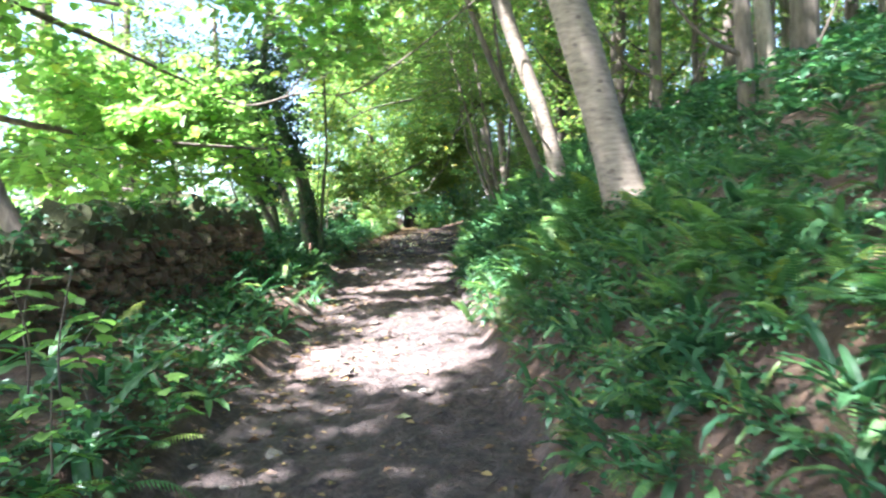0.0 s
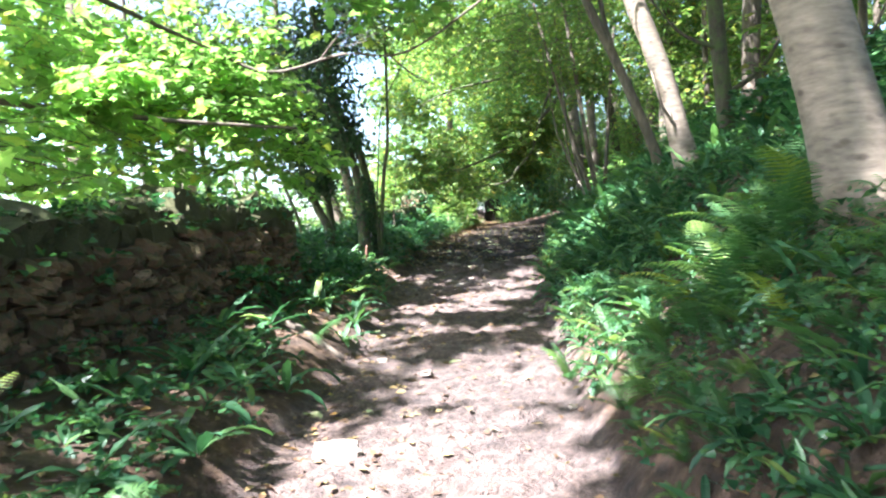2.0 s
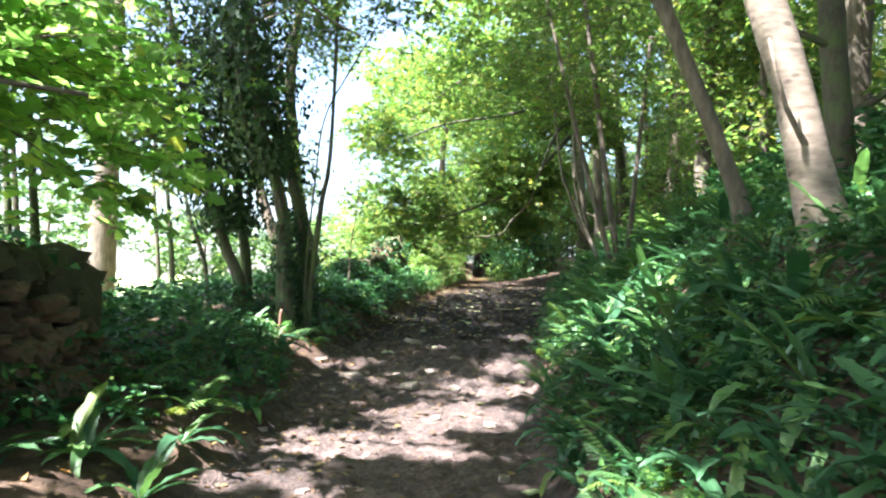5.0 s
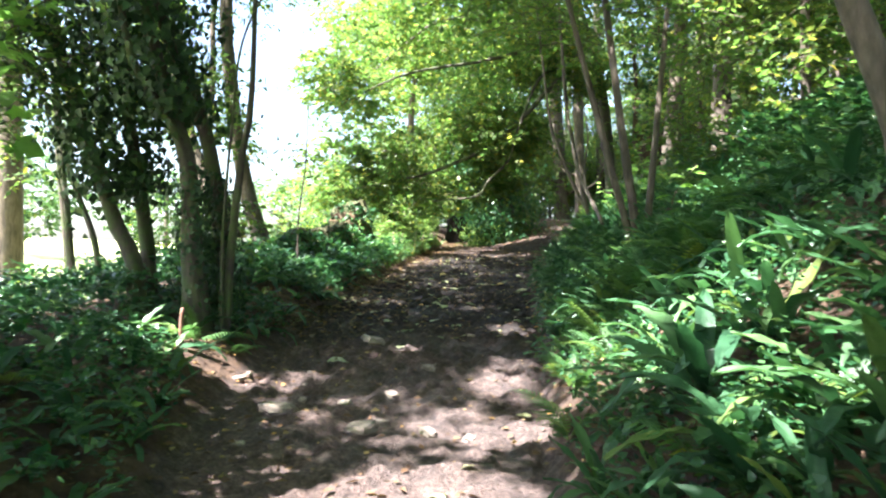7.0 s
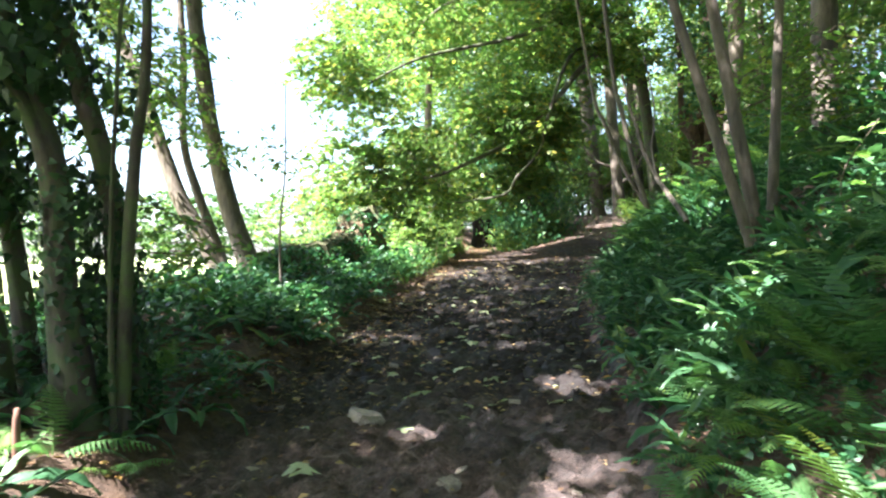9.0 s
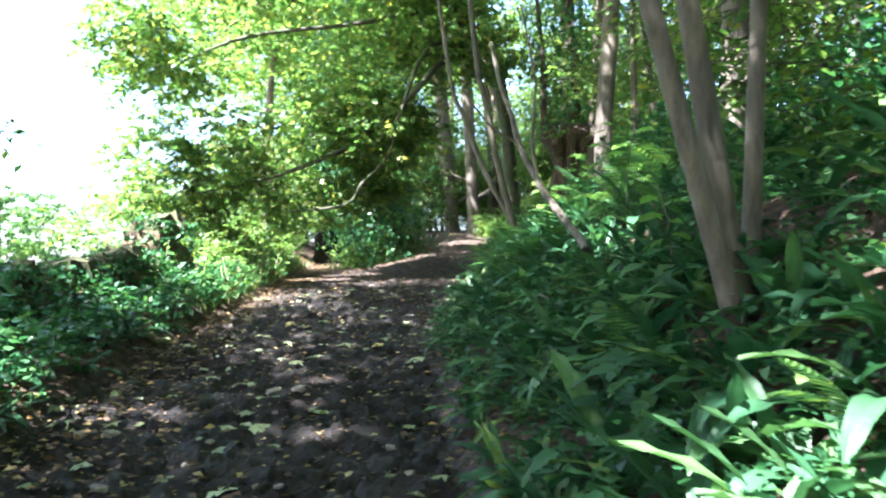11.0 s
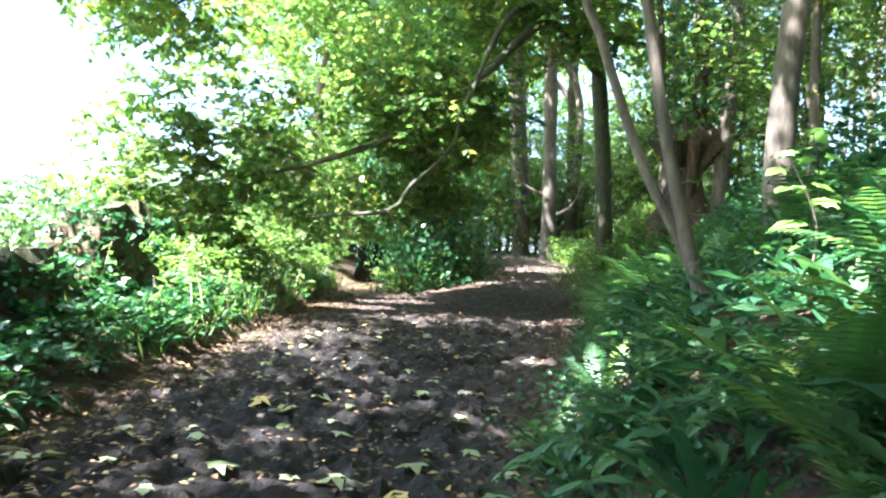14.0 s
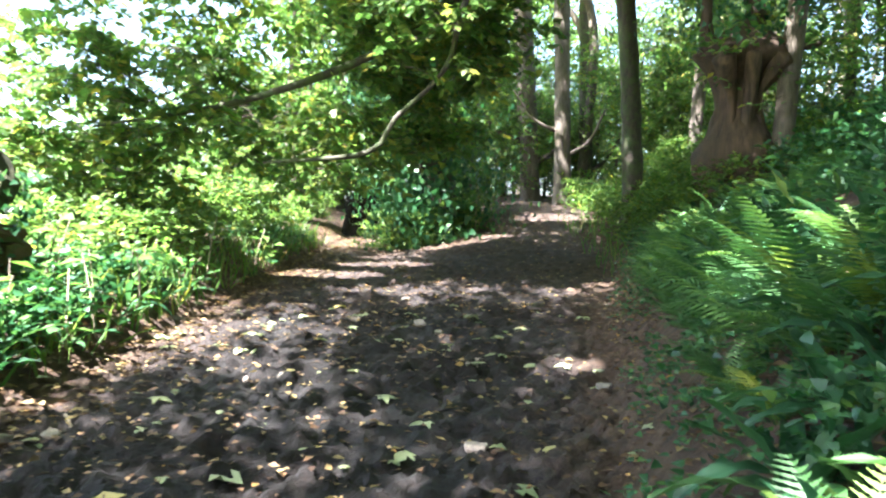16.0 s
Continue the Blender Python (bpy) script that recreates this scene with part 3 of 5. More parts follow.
# ---- field maple arching over the path ahead ----
t = tree("field_maple", "arching maple with yellowing leaves over the path",
         [[rooted(3.7, 31.5, .2, .3), (3.6, 31.5, 5, .17), (3.2, 31, 7.5, .15), (2.4, 30, 9.5, .11), (1.6, 29.6, 11.5, .06)],
          [(3.4, 31.2, 6.9, .09), (1.9, 28.4, 6.9, .075), (.82, 27.5, 5.77, .06), (.11, 27.5, 5.09, .05), (-.68, 27.4, 4.6, .05), (-1.61, 27.2, 4.18, .042), (-2.5, 27.1, 3.92, .03), (-3.6, 27, 3.7, .012)],
          [(3.3, 31.1, 7.2, .06), (1.4, 28, 7.0, .05), (.55, 27.0, 5.3, .035), (.31, 27.0, 4.46, .03), (-.24, 27, 3.88, .034), (-.55, 27, 3.49, .03), (-1.68, 26.9, 3.34, .016)],
          [(3.3, 31.1, 7.4, .07), (1.6, 28, 7.6, .06), (-.4, 26.6, 6.9, .045), (-2.4, 26, 6.4, .03), (-4.2, 25.6, 5.4, .012)],
          [(3.0, 30.8, 8.2, .06), (-1, 29, 8.8, .045), (-3, 30, 8.2, .03), (-4.4, 30.4, 7, .012)]], M_BARK_DARK, rough=.12, seed=71)
crown(t, [(-.9, 28.4, 5.3, 2.6, 1.3, 1.0, 330), (-2.6, 28.0, 4.2, 1.9, 1.2, .9, 210), (-1.5, 28.6, 3.7, 1.4, 1.0, .7, 120), (-.6, 27.2, 4.9, 2.2, .6, .8, 60), (.3, 29.5, 4.6, 1.3, 1.0, .8, 110), (-1.0, 29, 8, 4.0, 3.0, 1.6, 560), (-3.6, 26.6, 6.3, 1.6, 2.0, 1.2, 200),
          (1.2, 27.6, 7.2, 2.2, 2.0, 1.4, 230), (-2.6, 30.5, 4.4, 1.8, 1.6, 1.6, 180), (-3.6, 27.8, 3.2, 1.2, 1.2, .8, 110), (-4.4, 27.2, 5.0, 1.0, .9, 1.0, 60), (-4.7, 27.0, 3.5, .7, .8, .5, 30), (-3.9, 26.8, 6.4, 1.0, .9, .8, 50)], M_MAPLE, 11, .5, .11, 73, LEAF_MAPLE, .3)

# ---- ivy-clad tree in the fork, and the dark stub beside the lower way ----
t = tree("ivy_tree", "leaning trunk thickly clad in dark ivy", [[rooted(.5, 33, .4, .3), (.4, 33, 2.9, .36), (0, 33, 4.8, .3), (-.45, 33, 6.7, .24), (-.9, 33, 9, .18)]], M_BARK_DARK, seed=81)


def ivy_on(tree_, points, n, spread, seed, mat=M_IVY, size=.07):
    """Ivy leaves standing off a stem."""
    c = spline(points, .1)
    r = np.random.default_rng(seed)
    k = r.integers(0, len(c), n)
    a = r.uniform(0, 2 * np.pi, n)
    dirn = np.stack([np.cos(a), np.sin(a), r.normal(-.1, .3, n)], 1)
    rad = (c[k, 3] + np.abs(r.normal(0, spread, n)) * (.4 + 1.2 * fbm(c[k, 2] * 1.3, a * .9, seed % 70)))[:, None]
    at = c[k, :3] + dirn * rad
    along = np.cross(dirn, r.normal(0, 1, (n, 3))) + [0, 0, -.7]
    under(new("ivy", leaf_mesh("ivy", at, along, dirn + r.normal(0, .35, (n, 3)), size * r.uniform(.6, 1.3, n), mat, LEAF_IVY)), tree_)


ivy_on(t, [(.6, 33, 1.9, .75), (.4, 33, 2.9, .6), (0, 33, 4.8, .55), (-.45, 33, 6.7, .5), (-.9, 33, 9, .4)], 9000, .45, 83, M_HERB, .12)
ivy_on(t, [(.2, 32.8, 1.9, .3), (-.3, 32.8, 3.2, .3), (-.8, 32.9, 4.8, .25)], 2500, .4, 84, M_HERB, .11)
t = tree("tree_stump", "near-black stump beside the lower path", [[rooted(-1.46, 36, .45, .2), (-1.47, 36, 3.0, .42), (-1.5, 36, 3.35, .36)]], M_NEAR_BLACK, "stump", rough=.25, seed=91)

# ---- burr-trunked tree on the bend ----
t = tree("pollard_tree", "gnarled old pollard with ridged flaky bark",
         [[rooted(4.5, 29.1, .6, .3), (4.45, 29, 3.9, .42), (4.42, 29, 4.3, .29), (4.42, 29, 4.6, .28), (4.44, 29, 4.9, .4), (4.46, 29, 5.15, .56), (4.46, 29, 5.35, .44), (4.44, 29, 5.5, .25)],
          [(4.2, 28.9, 5.2, .12), (3.95, 28.8, 5.25, .1), (3.88, 28.8, 5.7, .075), (3.9, 28.8, 6.6, .06), (3.8, 28.9, 8.5, .04)],
          [(4.2, 28.75, 5.22, .07), (4.6, 28.6, 5.3, .065), (5.1, 28.6, 5.22, .05), (5.4, 28.7, 5.3, .03)],
          [(4.6, 29.1, 5.2, .16), (4.75, 29.2, 6.2, .13), (4.7, 29.3, 8, .1), (4.5, 29.3, 11, .06)],
          [(4.2, 28.9, 3.2, .13), (4.22, 28.74, 4.0, .09), (4.25, 28.74, 4.5, .07), (4.02, 28.55, 5.05, .14)],
          [(4.75, 28.8, 3.3, .14), (4.62, 28.72, 4.1, .08), (4.6, 28.72, 4.6, .07), (4.86, 28.52, 5.05, .15)],
          [(4.45, 28.7, 3.2, .1), (4.4, 28.64, 4.0, .08), (4.45, 28.62, 4.6, .08), (4.4, 28.5, 5.1, .1)]],
         M_BARK_FLAKY, rough=.38, seed=101, sides=22)
ivy_on(t, [(4.3, 28.9, 5.5, .4), (4.6, 29.1, 6.4, .4), (4.5, 29.2, 11, .3)], 2600, .4, 103, M_HERB, .1)

# ---- leaning stems on the right bank near the bend ----
t = tree("leaning_tree", "two-stemmed leaning tree rooted in the bank",
         [[rooted(1.68, 20.15, .075), (1.51, 20.20, 2.47, 0.039), (1.42, 20.20, 2.73, 0.038), (1.27, 20.20, 3.35, 0.034), (1.16, 20.20, 3.97, 0.033), (1.07, 20.20, 4.50, 0.030), (.9, 20.3, 7, 0.017)],
          [rooted(1.66, 20.3, .06), (1.40, 20.30, 2.78, 0.030), (1.22, 20.30, 3.10, 0.030), (1.09, 20.30, 3.41, 0.027), (0.93, 20.30, 3.86, 0.025), (0.80, 20.30, 4.31, 0.022), (.5, 20.5, 7, 0.014)]], M_BARK, rough=.1, seed=111, part_name="stem", flare=.2)
crown(t, [(.9, 20.8, 6.8, 1.8, 1.6, 1.1, 190)], M_HAZEL, 10, .5, .085, 113)
t = tree("dead_branch", "bare leaning dead branch propped on the bank", [[(1.13, 16.60, 2.30, 0.027), (1.14, 16.70, 2.35, 0.026), (1.11, 17.00, 2.51, 0.024), (1.05, 17.35, 2.75, 0.022), (0.97, 17.60, 3.07, 0.020), (0.95, 17.70, 3.27, 0.018), (0.91, 17.90, 3.54, 0.016), (0.88, 18.10, 3.92, 0.012)],
         [(1.05, 17.35, 2.75, 0.013), (1.03, 17.45, 3.05, 0.011), (1.09, 17.55, 3.45, 0.009), (1.02, 17.65, 4.05, 0.006)],
          [(0.97, 17.60, 3.07, 0.010), (0.79, 17.60, 3.17, 0.008), (0.57, 17.50, 3.42, 0.005)]], M_BARK, "branch", rough=.12, seed=121, flare=0, part_name="stem")

# ---- left side: ivy-hung hazel clump, twin stems ----
t = tree("ivy_hazel", "many-stemmed hazel clump hung with dark ivy",
         [[rooted(-2.56, 13.9, 0.108), (-2.6, 13.9, 1.75, 0.090), (-2.63, 13.9, 2.1, 0.076), (-2.66, 13.92, 2.62, 0.068), (-2.86, 13.9, 3.3, 0.061), (-3.02, 13.9, 3.85, 0.058), (-3.3, 13.9, 5.4, 0.036)],
          [rooted(-2.46, 14.2, 0.086), (-2.5, 14.25, 2.0, 0.068), (-2.6, 14.3, 2.65, 0.061), (-2.7, 14.3, 3.06, 0.058), (-2.84, 14.3, 3.5, 0.054), (-3.06, 14.3, 3.95, 0.050), (-3.4, 14.4, 5.6, 0.032)],
          [rooted(-3.2, 14.2, 0.086), (-3.26, 14.2, 1.85, 0.072), (-3.42, 14.2, 2.15, 0.066), (-3.64, 14.2, 2.78, 0.058), (-3.92, 14.2, 3.55, 0.050), (-4.3, 14.2, 5.2, 0.032)],
          [rooted(-3.24, 14.5, 0.079), (-3.3, 14.5, 2.06, 0.063), (-3.4, 14.5, 2.67, 0.058), (-3.48, 14.5, 3.25, 0.054), (-3.7, 14.6, 5.2, 0.036)],
          [rooted(-2.36, 13.95, 0.043), (-2.3, 13.95, 2.0, 0.033), (-2.22, 13.95, 2.75, 0.030), (-2.14, 13.95, 3.3, 0.026), (-2.12, 14, 5.2, 0.018)],
          [(-2.66, 13.92, 2.62, 0.043), (-2.78, 13.85, 3.0, 0.037), (-3.05, 13.7, 3.5, 0.032), (-3.2, 13.6, 4.6, 0.022)],
          [rooted(-2.34, 13.85, 0.019), (-2.36, 13.9, 2.05, 0.013), (-2.3, 13.9, 2.9, 0.012), (-2.22, 13.93, 3.68, 0.010), (-1.95, 13.9, 4.2, 0.009), (-1.65, 13.9, 4.73, 0.006), (-1.3, 13.9, 5.4, 0.004)],
          [rooted(-3.88, 14.8, 0.036), (-3.95, 14.8, 2.0, 0.029), (-4.24, 14.8, 2.82, 0.025), (-4.5, 14.8, 4.2, 0.014)]],
         M_BARK_DARK, rough=.16, seed=131, part_name="stem", flare=.35)
ivy_on(t, [(-3.5, 14.2, 2.5, .08), (-3.92, 14.2, 3.55, .2), (-4.2, 14.2, 5.0, .25)], 2600, .28, 133)
ivy_on(t, [(-2.8, 13.9, 3.1, .08), (-3.02, 13.9, 3.85, .2), (-3.3, 13.9, 5.4, .3)], 3400, .3, 134)
ivy_on(t, [(-3.4, 14.5, 2.5, .08), (-3.46, 14.5, 3.2, .2), (-3.7, 14.6, 5.2, .25)], 2600, .26, 135)
ivy_on(t, [(-2.5, 14.0, 1.4, .12), (-2.6, 13.95, 2.0, .11), (-2.62, 13.95, 2.6, .08)], 900, .06, 136, size=.05)
ivy_on(t, [(-2.4, 14.1, 1.3, .12), (-2.5, 14.2, 2.1, .1), (-2.6, 14.3, 2.6, .08)], 700, .05, 138, size=.05)
crown(t, [(-3.3, 14.2, 5.6, 2.0, 1.8, 1.2, 260), (-4.3, 14.4, 3.3, 1.0, 1.0, .8, 90), (-1.9, 14.2, 5.2, 1.0, 1.0, .7, 50), (-3.3, 15.8, 3.6, .9, .8, .7, 40), (-3.2, 15.6, 2.3, .7, .8, .4, 22)], M_HAZEL, 10, .45, .085, 137)
t = tree("ash_pair", "twin leaning stems in front of the bright field",
         [[rooted(-4.12, 20.5, .2), (-4.17, 20.50, 2.18, 0.160), (-4.41, 20.50, 2.98, 0.140), (-4.61, 20.50, 4.00, 0.125), (-4.72, 20.50, 4.89, 0.120), (-4.82, 20.50, 6.28, 0.110), (-4.6, 20.6, 8.5, .07)],
          [rooted(-4.5, 20.6, .17), (-4.66, 20.60, 2.16, 0.140), (-5.12, 20.60, 2.97, 0.125), (-5.37, 20.60, 3.65, 0.110), (-5.74, 20.60, 4.89, 0.100), (-6.10, 20.60, 5.95, 0.090), (-6.2, 20.7, 8.5, .06)],
          [rooted(-4.6, 21.0, .1), (-4.76, 21.00, 2.24, 0.080), (-5.09, 21.00, 3.22, 0.070), (-5.29, 21.00, 4.08, 0.060), (-5.24, 21.00, 5.38, 0.055), (-5.25, 21.00, 6.32, 0.050), (-5.0, 21, 7.5, .03)]], M_BARK, rough=.08, seed=141, part_name="stem", flare=.3)
crown(t, [(-4.9, 20.6, 7.0, 1.8, 1.6, 1.0, 170), (-4.8, 20.2, 4.6, 1.0, .8, 1.0, 60), (-4.0, 20.0, 3.7, .7, .5, .2, 16), (-5.0, 19.8, 5.6, .9, .8, .9, 60)], M_HAZEL, 10, .45, .1, 143)
t = tree("sapling", "whip-thin sapling before the bright field", [[rooted(-2.83, 18, .02), (-2.83, 18, 2.4, .012), (-2.74, 18, 3.12, .01), (-2.7, 18, 4.03, .006)]], M_BARK, "sapling", flare=0)
crown(t, [(-2.7, 18, 3.5, .35, .35, .5, 9)], M_HAZEL, 6, .3, .08, 145)
for i, (fx, fy) in enumerate([(-5.2, 16.6), (-4.9, 12.6), (-6.4, 18.5), (-6.2, 14.5), (-4.2, 12.0), (-4.4, 10.7)]):
    t = tree("field_hedge_bush", "thin-stemmed hedge bush at the field edge", [[rooted(fx, fy, .05), (fx - .1, fy, 2.2, .04), (fx - .25, fy, 3.6, .03), (fx - .3, fy, 5, .02)]], M_BARK_DARK, "bush", seed=150 + i)
    crown(t, [(fx, fy, 1.3, 1.1, 1.1, .6, 70), (fx - .3, fy, 4.4, 1.4, 1.3, 1.0, 130)], M_HAZEL, 9, .4, .08, 151 + 5 * i)

# pale curved stem by the wall
tree("bent_tree", "dark bent trunk growing up behind the wall", [[rooted(-2.98, 5.3, .09), (-2.98, 5.25, 1.2, .085), (-3.0, 5.2, 1.5, .08), (-3.16, 5.2, 1.8, .072), (-3.28, 5.2, 2.2, .066), (-3.37, 5.2, 2.8, .06), (-3.45, 5.2, 3.6, .05), (-3.7, 5.3, 5.6, .025)]],
     M_BARK, flare=.1, seed=161)

# ---- sycamore reaching over the wall ----
t = tree("sycamore_tree", "sycamore boughs with bright layered leaves over the wall",
         [[rooted(-6.6, 6.0, .3, .3), (-6.4, 6, 3, .24), (-5.8, 6.3, 6, .2), (-5.4, 6.5, 9, .12)],
          [(-6.1, 6.2, 4.6, .07), (-4.2, 7.6, 4.0, .04), (-3.2, 9.4, 3.62, .02), (-2.5, 9.5, 3.3, .015), (-1.75, 9.6, 3.45, .014), (-1.12, 9.6, 3.42, .013), (-.3, 9.6, 3.9, .012), (.5, 9.6, 4.5, .01), (1.7, 9.7, 5.4, .006)],
          [(-1.3, 9.6, 3.42, .01), (-1.05, 9.65, 3.2, .008), (-.85, 9.7, 3.1, .005)], [(-2.0, 9.6, 3.4, .01), (-1.6, 9.4, 3.75, .008), (-1.1, 9.2, 4.3, .005)],
          [(-6.2, 6.2, 4.2, .08), (-4.8, 5.6, 3.6, .05), (-3.6, 5.3, 3.5, .035), (-2.4, 5.6, 3.3, .015)],
          [(-6.1, 6.2, 3.6, .07), (-4.6, 7.4, 2.9, .04), (-3.4, 8.6, 2.75, .025), (-2.2, 9.4, 2.7, .012)]], M_BARK, rough=.1, seed=171)
# the blob at (-1.0, 7.0, 5.9) is added overhead to shade the right bank
crown(t, [(-3.9, 9.2, 3.5, 1.6, 2.0, .8, 150), (-4.6, 6.8, 3.6, 1.8, 2.2, .8, 110), (-3.8, 10.5, 3.0, 1.8, 1.6, .9, 120), (-2.0, 9.8, 4.3, 1.8, 1.3, .7, 150), (-4.2, 5.6, 3.8, 1.1, 1.4, .5, 50),
          (-1.6, 8.0, 4.6, 1.4, 1.6, .6, 80), (-1.0, 7.0, 5.9, 1.3, 1.7, .6, 100), (-1.2, 11.0, 6.2, 1.3, 1.6, .6, 80), (-5.2, 10, 2.4, 1.4, 2.0, .8, 40), (-3.6, 8.0, 2.35, .9, 1.6, .35, 35), (-4.4, 13, 3.8, 1.6, 2, .9, 40), (-3.3, 6.4, 2.2, .6, 1.6, .25, 16)], M_SYCAMORE, 9, .55, .13, 173, LEAF_MAPLE, .15)

# extra leaves added to keep the sun off the wall's far end
crown(t, [(-3.1, 8.2, 2.85, .5, .65, .25, 34)], M_SYCAMORE, 9, .4, .12, 175, LEAF_MAPLE, .15, gaps=False, twigs=False)

# ---- high crowns over the path, added mostly unseen to shade it (behind the wall and up the slope) ----
def high_crowns():
    r = np.random.default_rng(181)
    spots_ = [(-6.5, -5), (-7.0, 1.0), (-7.0, 8.2), (-7.6, 14.2), (-8.6, 20.2), (-3.6, 38.5), (1.8, -6), (6, 1), (5.5, 8.5), (9, 18), (8.5, 28), (3.6, 1.0), (3.9, 7.6), (3.4, 13.6), (3.1, 18.6), (3.6, 23.8), (4.9, 28.6), (5.6, 34), (4.4, 39.5), (5.4, 45.5), (-1.5, 44)]
    for i, (x, y) in enumerate(spots_):
        high = 9.0 + .8 * (i % 3) + (2.0 if x > 0 else 0)
        t_ = tree("tall_tree", "tall broadleaf tree added, mostly unseen, to shade the path", [[rooted(x, y, .17 if i > 10 else .3, .4), (x, y, 4, .14 if i > 10 else .25), (x + .1, y, high - 2, .12), (x - (2.4 if i > 10 else -.6), y, high + .4, .08)]], M_BARK, seed=180 + i)
        c = in_blob(1050 if i > 10 else 1450 if i in (3, 4) else 1350, np.array([x - (3.8 if i > 10 else -2.0 if i in (3, 4) else -1.0 if x < 0 else 0), y, high + .6]), np.array([5.8, 5.6, 1.9]), 300 + 11 * i)
        u = c[:, 0] + SX * (c[:, 2] - path_z(c[:, 1]))
        v = c[:, 1] + SY * (c[:, 2] - path_z(c[:, 1]))
        # trimmed so that the field side and the GAPS patches stay sunlit
        edge = np.interp(v, [3.6, 10, 11, 13, 14.2, 26.2, 27.4, 33, 35], [-3.3, -3.2, -2.4, -2.0, -2.8, -2.8, .7, .7, -2.5])
        c = c[u > edge]
        c = c[~sunny(c)]
        at, d, nrm, sz, a, b = sprays(c, 8, .9, .27, 400 + i)
        k = ~sunny(at)
        under(new("crown", leaf_mesh("crown", at[k], d[k], nrm[k], sz[k], M_HAZEL)), t_)


high_crowns()


# ---- far trees and hedge that close the view ----
def understorey():
    # the shrub at (-2.7, 35.0) is added to keep sun off the stump
    for i, (x, y, w, h) in enumerate([(-.6, 40.5, 1.5, 1.5), (2.4, 43, 2.0, 2.4), (5.2, 41.5, 2.0, 2.6), (7.4, 39.5, 1.8, 2.4), (.6, 45, 2.2, 2.8), (4.4, 46.5, 2.4, 3.4), (8.5, 44, 2.4, 3.2), (-3.4, 44.5, 2.0, 1.6), (3.2, 50, 3.0, 4.4), (7.5, 50, 3.0, 4.4), (-.5, 51, 3.0, 4.2), (6.4, 36.5, 1.4, 1.6), (-2.7, 35.0, .9, 3.0), (1.6, 47.5, 2.2, 5.0), (4.2, 49, 2.2, 5.5), (6.4, 47.5, 2.2, 5.2), (2.9, 46.5, 1.6, 4.0), (9.2, 48.5, 2.4, 5.4), (-1.8, 47.5, 2.0, 4.2)]):
        z = float(land(x, y, False))
        t_ = tree("hazel_shrub", "dense shaded hazel shrub beyond the fork", [[(x, y, z - .2, .05), (x + .1, y, z + h * .7, .04), (x + .2, y, z + h * 1.3, .02)], [(x + .1, y, z - .1, .04), (x - .4, y - .1, z + h, .02)]], M_BARK_DARK, "shrub", seed=700 + i)
        crown(t_, [(x, y, z + h * .8, w, w * .8, h * .8, 190)], M_HAZEL, 11, .5, .13, 720 + 9 * i, gaps=False)


understorey()


def far_woods():
    r = np.random.default_rng(191)
    for i, (x, y, h, w) in enumerate([(-2, 52, 9, 5), (5, 58, 12, 6), (-7, 60, 8, 5), (14, 60, 15, 7), (24, 52, 17, 8), (30, 30, 18, 8), (30, 8, 17, 8), (20, -12, 13, 7), (4, -22, 10, 7), (-8, -24, 9, 7), (-3, 43, 5, 2.5),
                                      (-40, 95, 11, 8), (-58, 90, 13, 10), (-30, 110, 12, 9), (-75, 70, 13, 10), (-16, 100, 11, 8), (-80, 30, 13, 10), (-85, -10, 13, 10)]):
        z = float(land(x, y, False))
        t_ = tree("far_tree", "full leafy tree closing the view", [[(x, y, z - .4, .3), (x, y, z + h * .5, .22), (x + .2, y, z + h * .9, .08)]], M_BARK, seed=190 + i)
        c = in_blob(420, np.array([x, y, z + h * .58]), np.array([w, w, h * .45]), 500 + 13 * i, .45)
        at, d, nrm, sz, a, b = sprays(c, 12, 1.2, .36 if i < 11 else .7, 600 + i, flat=.5)
        under(new("crown", leaf_mesh("crown", at, d, nrm, sz, M_FAR)), t_)


far_woods()

import itertools


# ---- dry-stone wall ----
def stone_meshes(n, mat, seed):
    """Rough, chipped blocks of unit size."""
    out = []
    for i in range(n):
        bm = bmesh.new()
        bmesh.ops.create_cube(bm, size=1.0)
        bmesh.ops.subdivide_edges(bm, edges=bm.edges[:], cuts=2, use_grid_fill=True)
        for v in bm.verts:
            q = v.co.copy()
            v.co = q.lerp(q.normalized() * .62, .38)
            v.co += noise.noise_vector(q * 1.6 + Vector((i * 3.1, seed, 0))) * .2 + noise.noise_vector(q * 4.5 + Vector((i * 5.7, 0, seed))) * .07
        me = bpy.data.meshes.new("stone")
        bm.to_mesh(me)
        bm.free()
        me.materials.append(mat)
        out.append(me)
    return out


STONES, COPES = stone_meshes(12, M_STONE, 1), stone_meshes(6, M_MOSS, 5)


